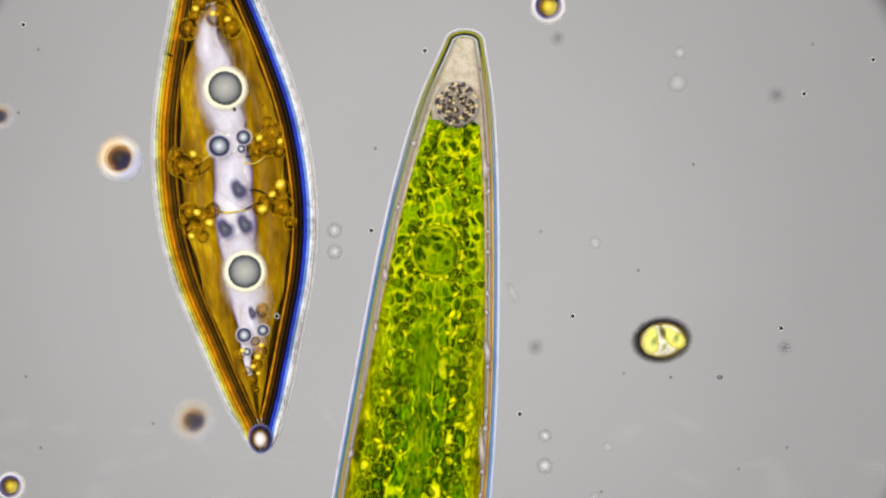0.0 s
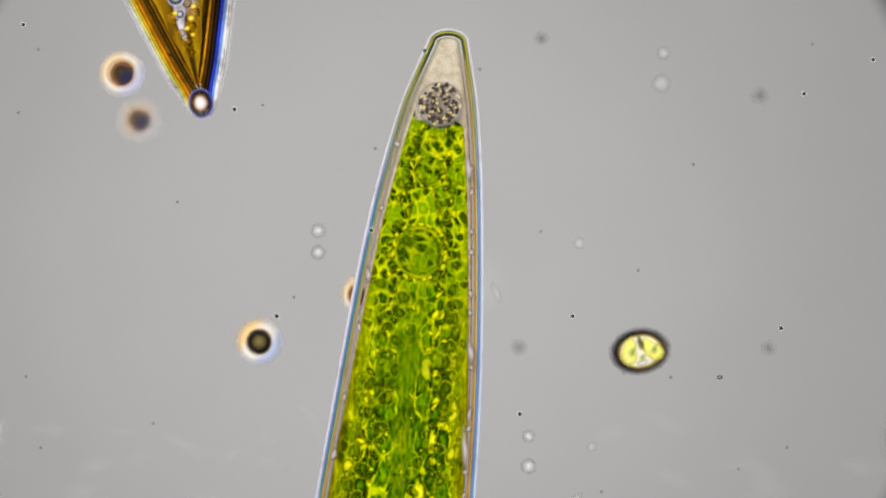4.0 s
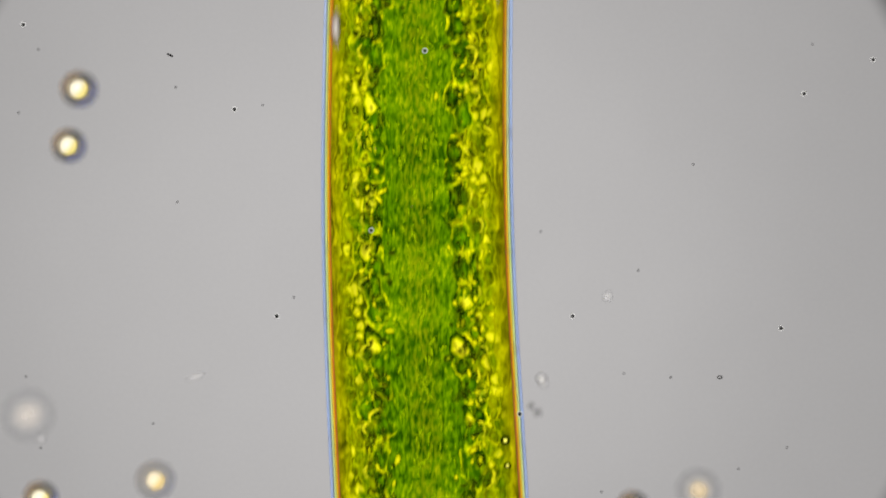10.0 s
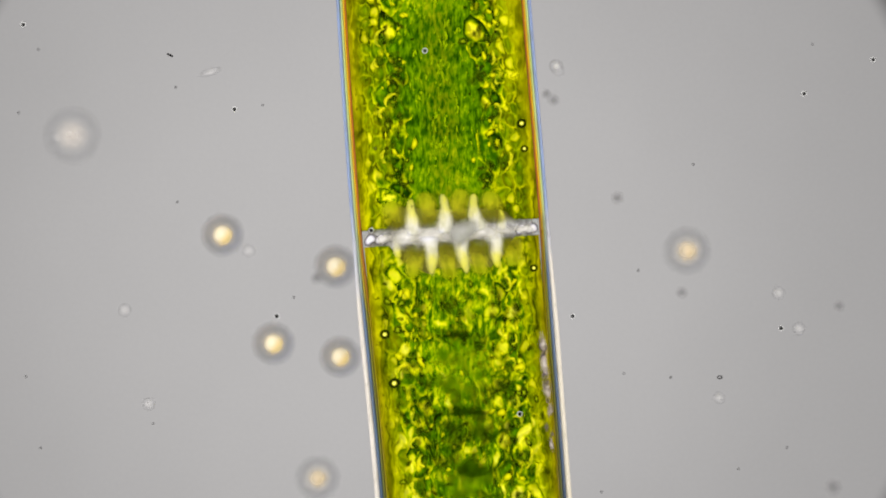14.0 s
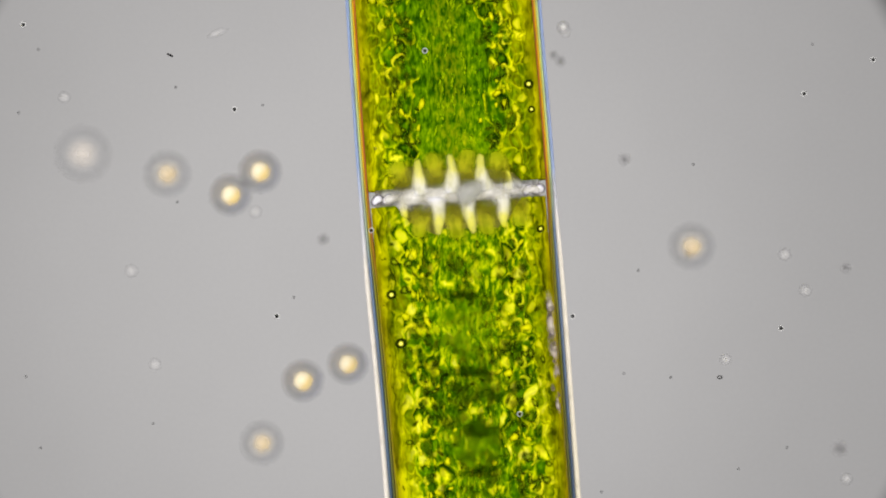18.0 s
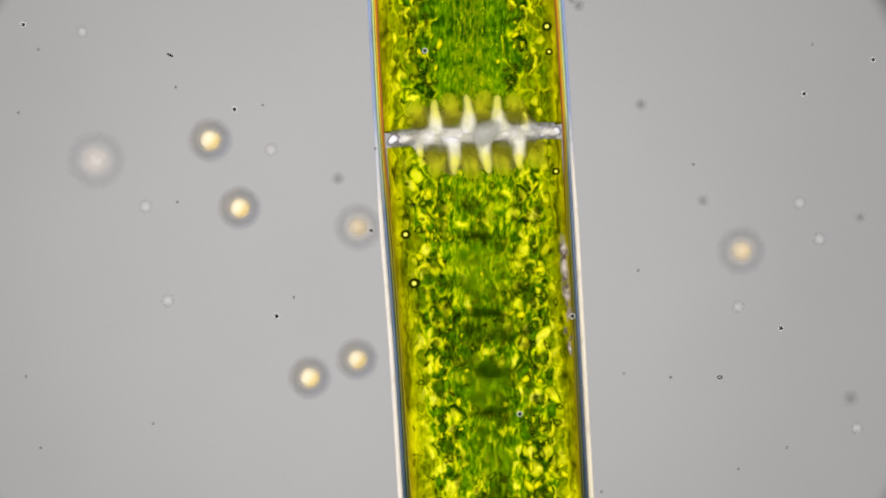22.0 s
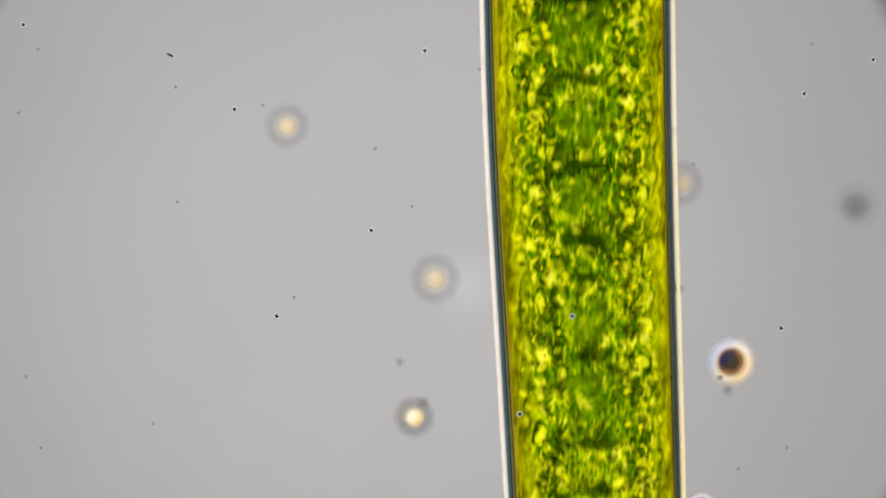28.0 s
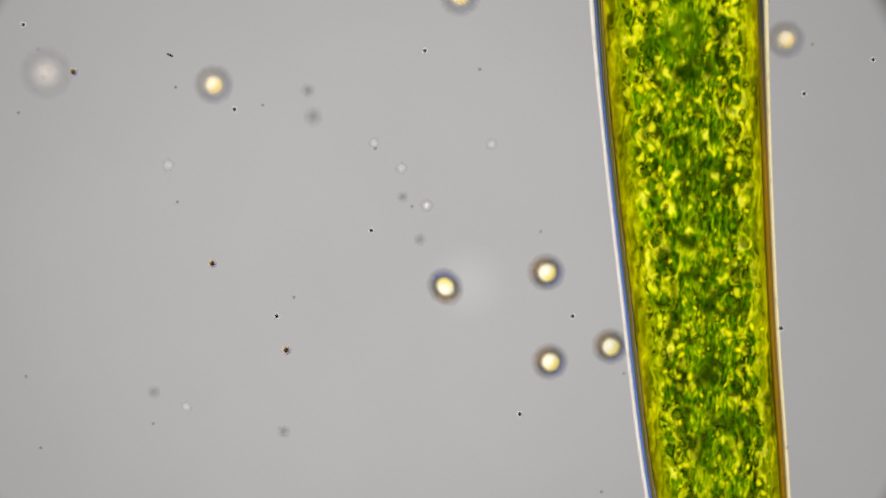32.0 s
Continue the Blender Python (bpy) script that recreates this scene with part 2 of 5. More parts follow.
def globe_material(name, stops, falls, size=1.0, cast=None, ring=None, warm=None):
    """A round body seen through, its refracted light painted in: tint and cover by the distance from its axis.
    cast, ring: a painted colour fringe on the lower right of the core or of the rim, warm: one on the upper left of the
    rim, and how strongly each shows."""
    n = Nodes(name)
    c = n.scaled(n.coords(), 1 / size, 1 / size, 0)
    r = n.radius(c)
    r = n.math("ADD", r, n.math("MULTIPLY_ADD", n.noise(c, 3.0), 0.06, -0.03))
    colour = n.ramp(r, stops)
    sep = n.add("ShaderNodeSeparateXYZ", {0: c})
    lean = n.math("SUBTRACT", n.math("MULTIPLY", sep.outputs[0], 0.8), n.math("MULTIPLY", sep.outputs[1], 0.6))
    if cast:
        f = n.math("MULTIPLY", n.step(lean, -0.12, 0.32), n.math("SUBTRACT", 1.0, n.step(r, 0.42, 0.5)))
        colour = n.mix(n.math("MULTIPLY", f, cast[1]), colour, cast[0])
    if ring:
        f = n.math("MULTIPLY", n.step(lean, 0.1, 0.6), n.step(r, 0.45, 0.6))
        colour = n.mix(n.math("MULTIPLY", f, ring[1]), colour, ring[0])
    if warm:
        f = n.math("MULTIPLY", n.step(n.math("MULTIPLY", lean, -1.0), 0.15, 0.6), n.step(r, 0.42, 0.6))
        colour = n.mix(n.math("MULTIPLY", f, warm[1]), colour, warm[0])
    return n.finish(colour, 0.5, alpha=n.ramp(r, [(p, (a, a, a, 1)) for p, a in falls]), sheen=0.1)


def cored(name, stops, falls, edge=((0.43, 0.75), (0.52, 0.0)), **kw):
    """Materials of a round cell with its focused light painted as a core: its rim, and the core within."""
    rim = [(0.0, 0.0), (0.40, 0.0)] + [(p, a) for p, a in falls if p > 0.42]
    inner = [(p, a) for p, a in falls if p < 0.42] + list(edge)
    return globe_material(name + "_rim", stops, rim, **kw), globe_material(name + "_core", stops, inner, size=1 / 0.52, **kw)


def blob_material(name, stops, falls, vary=0.0, mottle=None):
    """A soft-edged droplet: tint and cover by the distance from its middle, kept in its map."""
    n = Nodes(name)
    r = n.add("ShaderNodeSeparateXYZ", {0: n.add("ShaderNodeUVMap", uv_map="lay").outputs[0]}).outputs[0]
    c = n.coords()
    r = n.math("ADD", r, n.math("MULTIPLY_ADD", n.noise(c, 90.0), 0.10, -0.05))
    pick = n.add("ShaderNodeNewGeometry").outputs["Random Per Island"]
    colour = n.mix(n.math("MULTIPLY", pick, vary), n.ramp(r, stops), rgb(110, 130, 10))
    if mottle:
        colour = n.mix(n.math("MULTIPLY", n.step(n.noise(c, 62.0, 3.0), 0.42, 0.62), mottle[1]), colour, mottle[0])
    return n.finish(colour, 0.6, alpha=n.ramp(r, [(p, (a, a, a, 1)) for p, a in falls]), sheen=0.0)


def band_material():
    """Clear whitish plasm in the middle that turns olive brown towards both chloroplasts."""
    n = Nodes("clear_band")
    uv = n.add("ShaderNodeUVMap", uv_map="lay").outputs[0]
    sep = n.add("ShaderNodeSeparateXYZ", {0: uv})
    c = n.coords()
    d = n.math("ABSOLUTE", n.math("SUBTRACT", n.math("MULTIPLY_ADD", sep.outputs[0], 0.008, sep.outputs[1]), 3.468))
    d = n.math("ADD", d, n.math("MULTIPLY_ADD", n.noise(n.scaled(c, 30, 8, 0), 1.0), 0.03, -0.015))
    pale = n.mix(n.step(n.noise(c, 34.0), 0.4, 0.6), rgb(226, 225, 228), rgb(150, 147, 146))
    return n.finish(n.mix(n.step(d, 0.010, 0.026), pale, n.mix(n.noise(c, 40.0), rgb(92, 92, 22), rgb(160, 156, 70))), 0.4)


M = {
    "lamp": lamp_material(),
    "black": plain_material("black_metal", rgb(22, 22, 24), rgb(34, 33, 34), 6.0, 0.6),
    "glass": clear_material("clear_glass", (0.995, 0.995, 0.995, 1)),
    "chloroplast": chloroplast_material(),
    "wall": clear_material("cell_wall", (0.93, 0.93, 0.90, 1)),
    "grain": plain_material("vacuole_grain", rgb(56, 48, 56), rgb(116, 100, 92), 2.0, 0.4, 0.75),
    "tip": plain_material("tip_plasm", rgb(226, 216, 198), rgb(196, 182, 156), 70.0, 0.5, 0.8),
    "bright_grain": plain_material("bright_grain", rgb(240, 224, 170), rgb(214, 184, 110), 2.0, 0.4),
    "gold_grain": blob_material("yellow_granule", [(0.0, rgb(250, 244, 20)), (0.5, rgb(222, 218, 4)), (1.0, rgb(140, 150, 0))], [(0.0, 0.95), (0.5, 0.85), (0.95, 0.0)], 0.35),
    "green_grain": blob_material("ring_droplet", [(0.0, rgb(170, 180, 20)), (0.40, rgb(96, 118, 0)), (0.55, rgb(26, 38, 0)), (1.0, rgb(30, 44, 0))], [(0.0, 0.8), (0.35, 0.6), (0.55, 0.85), (0.75, 0.7), (0.92, 0.0)], 0.35),
    "dark_grain": blob_material("dark_granule", [(0.0, rgb(16, 26, 0)), (0.6, rgb(24, 40, 0)), (1.0, rgb(50, 80, 0))], [(0.0, 0.9), (0.45, 0.75), (0.95, 0.0)], 0.35),
    "dust": plain_material("dust", rgb(6, 6, 6), rgb(16, 15, 14), 200.0, 0.8),
}


# ---- building helpers ----
def part(name, bm, material, parent=None, label=""):
    me = bpy.data.meshes.new(name)
    bm.to_mesh(me)
    bm.free()
    me.materials.append(material)
    me.shade_smooth()
    ob = new(name, me)
    ob.parent = parent
    return tagged(ob, label)


def ball(bm, at, r, flat=1.0, seg=12, rings=8, long=1.0, turn=0.0):
    m = Matrix.Translation(at) @ Matrix.Rotation(turn, 4, "Z") @ Matrix.Diagonal((r * long, r, r * flat, 1))
    bmesh.ops.create_uvsphere(bm, u_segments=seg, v_segments=rings, radius=1, matrix=m)


def ball_mesh(at, r, **kw):
    bm = bmesh.new()
    ball(bm, at, r, **kw)
    return bm


def box(bm, x0, x1, y0, y1, z0, z1):
    m = Matrix.Translation(((x0 + x1) / 2, (y0 + y1) / 2, (z0 + z1) / 2)) @ Matrix.Diagonal((x1 - x0, y1 - y0, z1 - z0, 1))
    bmesh.ops.create_cube(bm, size=1, matrix=m)


def smooth(stations, v, k):
    """A soft curve through the stations (cubic between them)."""
    n = len(stations)
    i = max(0, min(n - 2, next((j for j in range(n - 1) if v <= stations[j + 1][0]), n - 2)))
    x0, x1 = stations[i][0], stations[i + 1][0]
    a, b = stations[i][k], stations[i + 1][k]

    def slope(j):
        lo, hi = stations[max(j - 1, 0)], stations[min(j + 1, n - 1)]
        return (hi[k] - lo[k]) / (hi[0] - lo[0])
    h, s = x1 - x0, (v - x0) / (x1 - x0)
    return (a * (1 + 2 * s) * (1 - s) ** 2 + b * s * s * (3 - 2 * s)
            + h * slope(i) * s * (1 - s) ** 2 + h * slope(i + 1) * s * s * (s - 1))


# ---- the microscope: lamp disc, iris, slide, and the dusty window in front of the camera ----
bm = bmesh.new()
bmesh.ops.create_circle(bm, cap_ends=True, segments=96, radius=1.25)
bmesh.ops.solidify(bm, geom=bm.faces[:], thickness=0.03)
lamp = part("backdrop", bm, M["lamp"])
lamp.location = (-0.008, -0.012, -0.55)
tagged(lamp, "glowing grey disc of the microscope's lamp below the slide, vignette painted in", "lamp disc", kind="structure")
bm = bmesh.new()
ring = [bm.verts.new((r * math.cos(a), r * math.sin(a), z)) for r, z in ((1.25, 0.02), (1.9, 0.02), (1.9, -0.02), (1.25, -0.02))
        for a in np.linspace(0, 2 * math.pi, 96, endpoint=False)]
for j in range(4):
    for i in range(96):
        q = [ring[j * 96 + i], ring[j * 96 + (i + 1) % 96], ring[(j + 1) % 4 * 96 + (i + 1) % 96], ring[(j + 1) % 4 * 96 + i]]
        bm.faces.new(q)
bmesh.ops.recalc_face_normals(bm, faces=bm.faces[:])
iris = part("iris_ring", bm, M["black"])
iris.location = (0.0, 0.012, -0.55)
tagged(iris, "black metal iris ring round the lamp disc", "iris", kind="structure")

bm = bmesh.new()
box(bm, -3.2, 3.2, -5.4, 5.4, -0.06, 0.0)
slide = part("microscope_slide", bm, M["glass"])
tagged(slide, "clear glass microscope slide that carries the drop of pond water", "slide", kind="structure")

PANE = 0.62
bm = bmesh.new()
hoop = [bm.verts.new((r * math.cos(a), r * math.sin(a), z)) for r, z in ((0.92, PANE), (1.06, PANE), (1.06, PANE - 0.05), (0.92, PANE - 0.05))
        for a in np.linspace(0, 2 * math.pi, 96, endpoint=False)]
for j in range(4):
    for i in range(96):
        bm.faces.new((hoop[j * 96 + i], hoop[j * 96 + (i + 1) % 96], hoop[(j + 1) % 4 * 96 + (i + 1) % 96], hoop[(j + 1) % 4 * 96 + i]))
bmesh.ops.recalc_face_normals(bm, faces=bm.faces[:])
window = part("optics_window", bm, M["black"])
tagged(window, "black ring of the optics window with fine dust across its opening", "window", kind="structure")
SOLID = ((41, 44), (415, 194), (490, 560), (657, 408), (752, 90), (920, 733), (1013, 560), (1382, 581), (1423, 166), (1545, 106))
HOLLOW = ((33, 200), (46, 667), (311, 155), (314, 358), (465, 186), (520, 527), (664, 263), (849, 123), (957, 410), (1104, 661),
          (1187, 668), (1227, 291), (1393, 792), (68, 88), (72, 793), (729, 366), (1129, 479), (1438, 79), (1064, 871), (271, 750), (1307, 830))


def dust_ring(r, thick, seg=14):
    bm = bmesh.new()
    vs = []
    for i in range(seg):
        a = 2 * math.pi * i / seg
        for rr, z in ((r - thick, 0.0), (r, thick), (r + thick, 0.0)):
            vs.append(bm.verts.new((rr * math.cos(a), rr * math.sin(a), z)))
    for i in range(seg):
        j = (i + 1) % seg
        for k in range(3):
            l = (k + 1) % 3
            bm.faces.new((vs[3 * i + k], vs[3 * j + k], vs[3 * j + l], vs[3 * i + l]))
    return bm


faint_dust = plain_material("dust_faint", rgb(40, 40, 42), rgb(70, 70, 70), 200.0, 0.8, 0.62)
# White ring painted round each solid speck for its bright optical halo.
halo_look = plain_material("dust_halo", rgb(244, 244, 244), rgb(226, 226, 226), 90.0, 0.6, 0.42)
for kind, places, r, thick in (("solid", SOLID, 0.0018, 0.0012), ("hollow", HOLLOW, 0.0018, 0.0005)):
    seed = None
    for px, py in places:
        if seed is None:
            seed = ob = part("dust_speck", dust_ring(r, thick), M["dust"] if kind == "solid" else faint_dust, window, "tiny dark ring of dust")
            rim = part("dust_halo", dust_ring(0.0040, 0.0008), halo_look, ob, "thin painted bright halo") if kind == "solid" else None
        else:
            ob = new("dust_speck", seed.data)
            ob.parent = window
            if rim:
                edge = new("dust_halo", rim.data)
                edge.parent = ob
        ob.location = place(px, py, PANE)
bm = bmesh.new()
ball(bm, (0, 0, 0.001), 0.0018, 0.6, 8, 6, 3.6, radians(-25))
part("dust_fibre", bm, M["dust"], window, "short dark fibre").location = place(301, 98, PANE)
bm = dust_ring(0.003, 0.0009)
bmesh.ops.scale(bm, vec=(1.25, 0.8, 1), verts=bm.verts[:])
part("dust_speck", bm, M["dust"], window, "tiny oval loop of dust").location = place(1274, 668, PANE)

# ---- the crescent alga ----
PIVOT = (0.640, -3.440)
STATIONS = ((75, 793, 851), (190, 743, 868), (385, 689, 876), (692, 629, 873), (980, 580, 855), (1375, 533, 827),
            (1830, 497, 804), (2450, 471, 786), (2910, 465, 788), (3430, 485, 817), (3820, 514, 838), (4300, 547, 864),
            (4800, 598, 900), (5200, 642, 930), (5600, 704, 965), (5940, 764, 1003), (6300, 860, 1033), (6600, 945, 1050),
            (6760, 1000, 1056))
TOP, END, BAND = 58, 6785, 3468


def cell_line(v):
    """Middle line and half width of the cell, in metres, at v millimetres along it."""
    w = min(max(v, 75), 6760)
    l, r = smooth(STATIONS, w, 1), smooth(STATIONS, w, 2)
    half = (r - l) / 2
    if v < 75:
        half *= math.sqrt(max(0.0, 1 - ((75 - v) / 17.0) ** 2))
    if v > 6760:
        half *= math.sqrt(max(0.0, 1 - ((v - 6760) / 25.0) ** 2))
    return (l + r) / 2000, max(half, 0.5) / 1000


def on_cell(u, v, z):
    """A spot in the alga: u from -1 to 1 across it, v along it, z above its base."""
    m, h = cell_line(v)
    return Vector((m + u * h - PIVOT[0], -v / 1000 - PIVOT[1], z))


def tube(name, vs, inset, depth, seg, material, parent, ends=None, rough=0.0, label=""):
    """A tube along the alga; ends: shifts of both ends as functions of the place across."""
    bm = bmesh.new()
    lay = bm.loops.layers.uv.new("lay")
    rows, info = [], {}
    v0, v1 = vs[0], vs[-1]
    for v in vs:
        row = []
        for i in range(seg):
            a = 2 * math.pi * i / seg
            u = math.cos(a)
            vv = v
            if ends:
                s = (v - v0) / (v1 - v0)
                lo, hi = ends
                vv = v + lo(u) * max(0.0, 1 - s * 14) + hi(u) * max(0.0, 1 - (1 - s) * 14)
            m, h = cell_line(vv)
            h = max(h - inset(vv), 0.004)
            if rough > 0.01:
                h -= (0.016 if u > 0 else 0.007) * max(0.0, min(1.0, (1500 - vv) / 700)) * abs(u) ** 3 * (noise.noise(Vector((vv * 0.020, 5 * (u > 0), 3))) + 0.6 * noise.noise(Vector((vv * 0.06, 7 * (u > 0), 8))) + 0.3 * (u > 0))
            dz = math.copysign(abs(math.sin(a)) ** 0.6, math.sin(a))
            p = Vector((m + u * h - PIVOT[0], -vv / 1000 - PIVOT[1], FOCUS + dz * h * depth))
            if rough:
                q = Vector((p.x, p.y * 0.85, p.z * 0.4))
                d = noise.noise(q * 38) * 0.7 + noise.noise(q * 85) * 0.5 + max(0, noise.noise(q * 22 + Vector((9, 2, 1)))) * 0.8
                k = 1 + rough * d / h * (0.35 + 0.65 * abs(dz))
                p = Vector((m + u * h * (1 + 0.15 * (k - 1)) - PIVOT[0], p.y, FOCUS + dz * h * depth * k))
            w = bm.verts.new(p)
            info[w] = (u, vv / 1000)
            row.append(w)
        rows.append(row)
    for a, b in zip(rows, rows[1:]):
        for i in range(seg):
            j = (i + 1) % seg
            bm.faces.new((a[i], a[j], b[j], b[i]))
    bm.faces.new(rows[0])
    bm.faces.new(rows[-1])
    for f in bm.faces:
        for lp in f.loops:
            lp[lay].uv = info[lp.vert]
    bmesh.ops.recalc_face_normals(bm, faces=bm.faces[:])
    return part(name, bm, material, parent, label)


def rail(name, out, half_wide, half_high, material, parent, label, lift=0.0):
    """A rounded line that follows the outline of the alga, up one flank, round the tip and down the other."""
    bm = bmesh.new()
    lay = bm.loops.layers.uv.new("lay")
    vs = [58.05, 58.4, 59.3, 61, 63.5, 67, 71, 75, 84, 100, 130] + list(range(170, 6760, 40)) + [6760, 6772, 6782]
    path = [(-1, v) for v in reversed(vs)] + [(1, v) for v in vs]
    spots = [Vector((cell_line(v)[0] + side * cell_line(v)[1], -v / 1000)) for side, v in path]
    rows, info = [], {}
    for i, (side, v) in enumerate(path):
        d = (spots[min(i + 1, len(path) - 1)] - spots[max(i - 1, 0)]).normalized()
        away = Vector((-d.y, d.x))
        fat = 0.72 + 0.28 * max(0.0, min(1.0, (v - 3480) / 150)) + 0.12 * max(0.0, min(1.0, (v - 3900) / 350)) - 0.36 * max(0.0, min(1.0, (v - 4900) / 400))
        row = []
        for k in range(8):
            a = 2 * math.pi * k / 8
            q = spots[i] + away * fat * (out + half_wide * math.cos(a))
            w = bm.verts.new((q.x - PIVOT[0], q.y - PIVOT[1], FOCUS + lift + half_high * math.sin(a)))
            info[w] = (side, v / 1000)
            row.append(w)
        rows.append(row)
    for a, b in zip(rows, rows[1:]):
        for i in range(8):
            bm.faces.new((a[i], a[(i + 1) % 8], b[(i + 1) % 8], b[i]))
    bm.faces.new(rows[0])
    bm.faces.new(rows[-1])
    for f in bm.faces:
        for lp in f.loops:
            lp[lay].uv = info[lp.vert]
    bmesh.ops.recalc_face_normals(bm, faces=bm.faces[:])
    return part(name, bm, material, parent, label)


alga = new("crescent_alga")
tagged(alga, "long crescent-shaped green desmid cell lying on the glass slide", "alga")
wall_vs = [TOP + 0.2, TOP + 1, TOP + 4, TOP + 9, TOP + 13] + list(range(76, 6760, 60)) + [6760, 6772, 6782]
bm = bmesh.new()
rows = []
for v in wall_vs:
    m, h = cell_line(v)
    arc = [(math.cos(a) * k * h, math.sin(a) * k * h) for k, way in ((1.0, 1), (0.975, -1)) for a in np.linspace(math.pi, 2 * math.pi, 17)[::way]]
    rows.append([bm.verts.new((m + x - PIVOT[0], -v / 1000 - PIVOT[1], FOCUS + z)) for x, z in arc])
for a, b in zip(rows, rows[1:]):
    for i in range(34):
        bm.faces.new((a[i], a[(i + 1) % 34], b[(i + 1) % 34], b[i]))
bmesh.ops.recalc_face_normals(bm, faces=bm.faces[:])
part("cell_wall", bm, M["wall"], alga, "thin clear cell wall")
# halo and colour fringes of light along the wall, painted as rails, from outside in
rail("wall_fringe", 0.0078, 0.0050, 0.010, fringe_material("line_outer",
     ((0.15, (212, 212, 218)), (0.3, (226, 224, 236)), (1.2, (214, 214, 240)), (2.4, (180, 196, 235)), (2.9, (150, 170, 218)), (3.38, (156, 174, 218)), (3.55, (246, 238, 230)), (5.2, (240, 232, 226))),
     ((0.15, (212, 212, 218)), (0.3, (222, 226, 236)), (1.2, (190, 208, 238)), (2.4, (175, 195, 235)), (2.9, (150, 170, 218)), (3.38, (156, 174, 218)), (3.55, (246, 238, 228)), (5.0, (246, 232, 186))), 0.78), alga, "painted pale halo outside the wall")
rail("wall_fringe", 0.0002, 0.0034, 0.014, fringe_material("line_second",
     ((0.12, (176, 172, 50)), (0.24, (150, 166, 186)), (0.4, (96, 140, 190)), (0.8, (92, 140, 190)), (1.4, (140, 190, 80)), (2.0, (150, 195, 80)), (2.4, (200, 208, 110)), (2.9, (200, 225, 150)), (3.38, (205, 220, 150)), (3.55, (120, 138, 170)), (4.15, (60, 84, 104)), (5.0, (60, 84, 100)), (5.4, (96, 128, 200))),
     ((0.12, (176, 172, 50)), (0.24, (150, 168, 196)), (0.4, (120, 158, 214)), (0.8, (110, 155, 220)), (1.6, (160, 182, 222)), (2.4, (190, 195, 200)), (2.9, (200, 225, 150)), (3.38, (205, 220, 150)), (3.55, (120, 138, 170)), (4.15, (66, 82, 104)), (5.1, (62, 72, 80)), (5.4, (140, 116, 40))), 0.9), alga, "painted coloured fringe along the wall")
rail("wall_fringe", -0.0052, 0.0027, 0.018, fringe_material("line_third",
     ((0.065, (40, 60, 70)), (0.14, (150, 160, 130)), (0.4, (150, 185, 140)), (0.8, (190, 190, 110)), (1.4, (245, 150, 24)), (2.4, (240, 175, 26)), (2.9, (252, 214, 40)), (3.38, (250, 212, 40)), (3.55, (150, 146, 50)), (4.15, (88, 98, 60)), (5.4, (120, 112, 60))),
     ((0.065, (40, 60, 70)), (0.14, (190, 186, 110)), (0.4, (232, 220, 160)), (0.8, (225, 190, 100)), (1.4, (246, 226, 150)), (2.0, (240, 205, 90)), (2.4, (238, 180, 26)), (2.9, (252, 214, 40)), (3.38, (250, 212, 40)), (3.55, (150, 146, 50)), (4.15, (84, 94, 60)), (5.1, (90, 96, 50)), (5.4, (196, 140, 14))), 0.9), alga, "painted dark or amber fringe along the wall")
rail("wall_fringe", -0.0098, 0.0024, 0.022, fringe_material("line_inner",
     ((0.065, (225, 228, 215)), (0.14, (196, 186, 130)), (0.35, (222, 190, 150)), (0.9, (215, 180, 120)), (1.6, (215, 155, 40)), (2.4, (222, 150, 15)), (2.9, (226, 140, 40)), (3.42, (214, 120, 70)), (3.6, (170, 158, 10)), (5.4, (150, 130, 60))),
     ((0.065, (225, 228, 215)), (0.14, (196, 160, 110)), (0.35, (222, 165, 70)), (0.9, (220, 170, 100)), (1.4, (120, 76, 34)), (2.0, (150, 96, 30)), (2.4, (215, 150, 20)), (2.9, (226, 140, 40)), (3.42, (214, 120, 70)), (3.6, (165, 152, 10)), (5.4, (150, 130, 15))), 0.9), alga, "painted amber fringe inside the wall")


def lobes(u, phase):
    """Depth of the clear slits between the blunt lobes at the middle of the cell."""
    wide = max(0.0, min(1.0, (0.68 - abs(u)) * 6))
    return -5 + wide * (40 + 16 * abs(math.sin(2.9 * math.pi * (u + phase))) + 4 * math.sin(23 * u + phase) + 3 * math.sin(37 * u))


def tilt(u):
    return -8 * u


inset = lambda v: 0.0082 + 0.0025 * (v > BAND) + 0.014 * max(0.0, 1 - v / 1400)
tube("chloroplast", list(np.arange(219, BAND - 13, 9.0)), inset, 0.86, 64, M["chloroplast"], alga,
     (lambda u: 6 * u + 9 * math.sin(9 * u + 1) + 7 * math.sin(21 * u) - 4, lambda u: -lobes(u, 0.0) + tilt(u) - 4), 0.007, "green chloroplast with ragged yellow-edged ridges")
tube("chloroplast", list(np.arange(BAND + 13, 6600, 9.0)), inset, 0.86, 64, M["chloroplast"], alga,
     (lambda u: lobes(u, 0.17) + tilt(u) + 4, lambda u: 0.0), 0.007, "green chloroplast with ragged yellow-edged ridges")
tube("clear_band", list(np.arange(BAND - 84, BAND + 86, 12.0)), lambda v: 0.020, 0.70, 40, band_material(), alga,
     (tilt, tilt), 0.004, "whitish clear plasm across the middle of the cell")

# tip of the alga: clear plasm with a vacuole of brown grains
tube("tip_plasm", [TOP + 9, TOP + 11, TOP + 15] + list(range(78, 1300, 12)), lambda v: 0.012, 0.45, 28, M["tip"], alga, None, 0.003,
     "beige granular plasm in the tip")
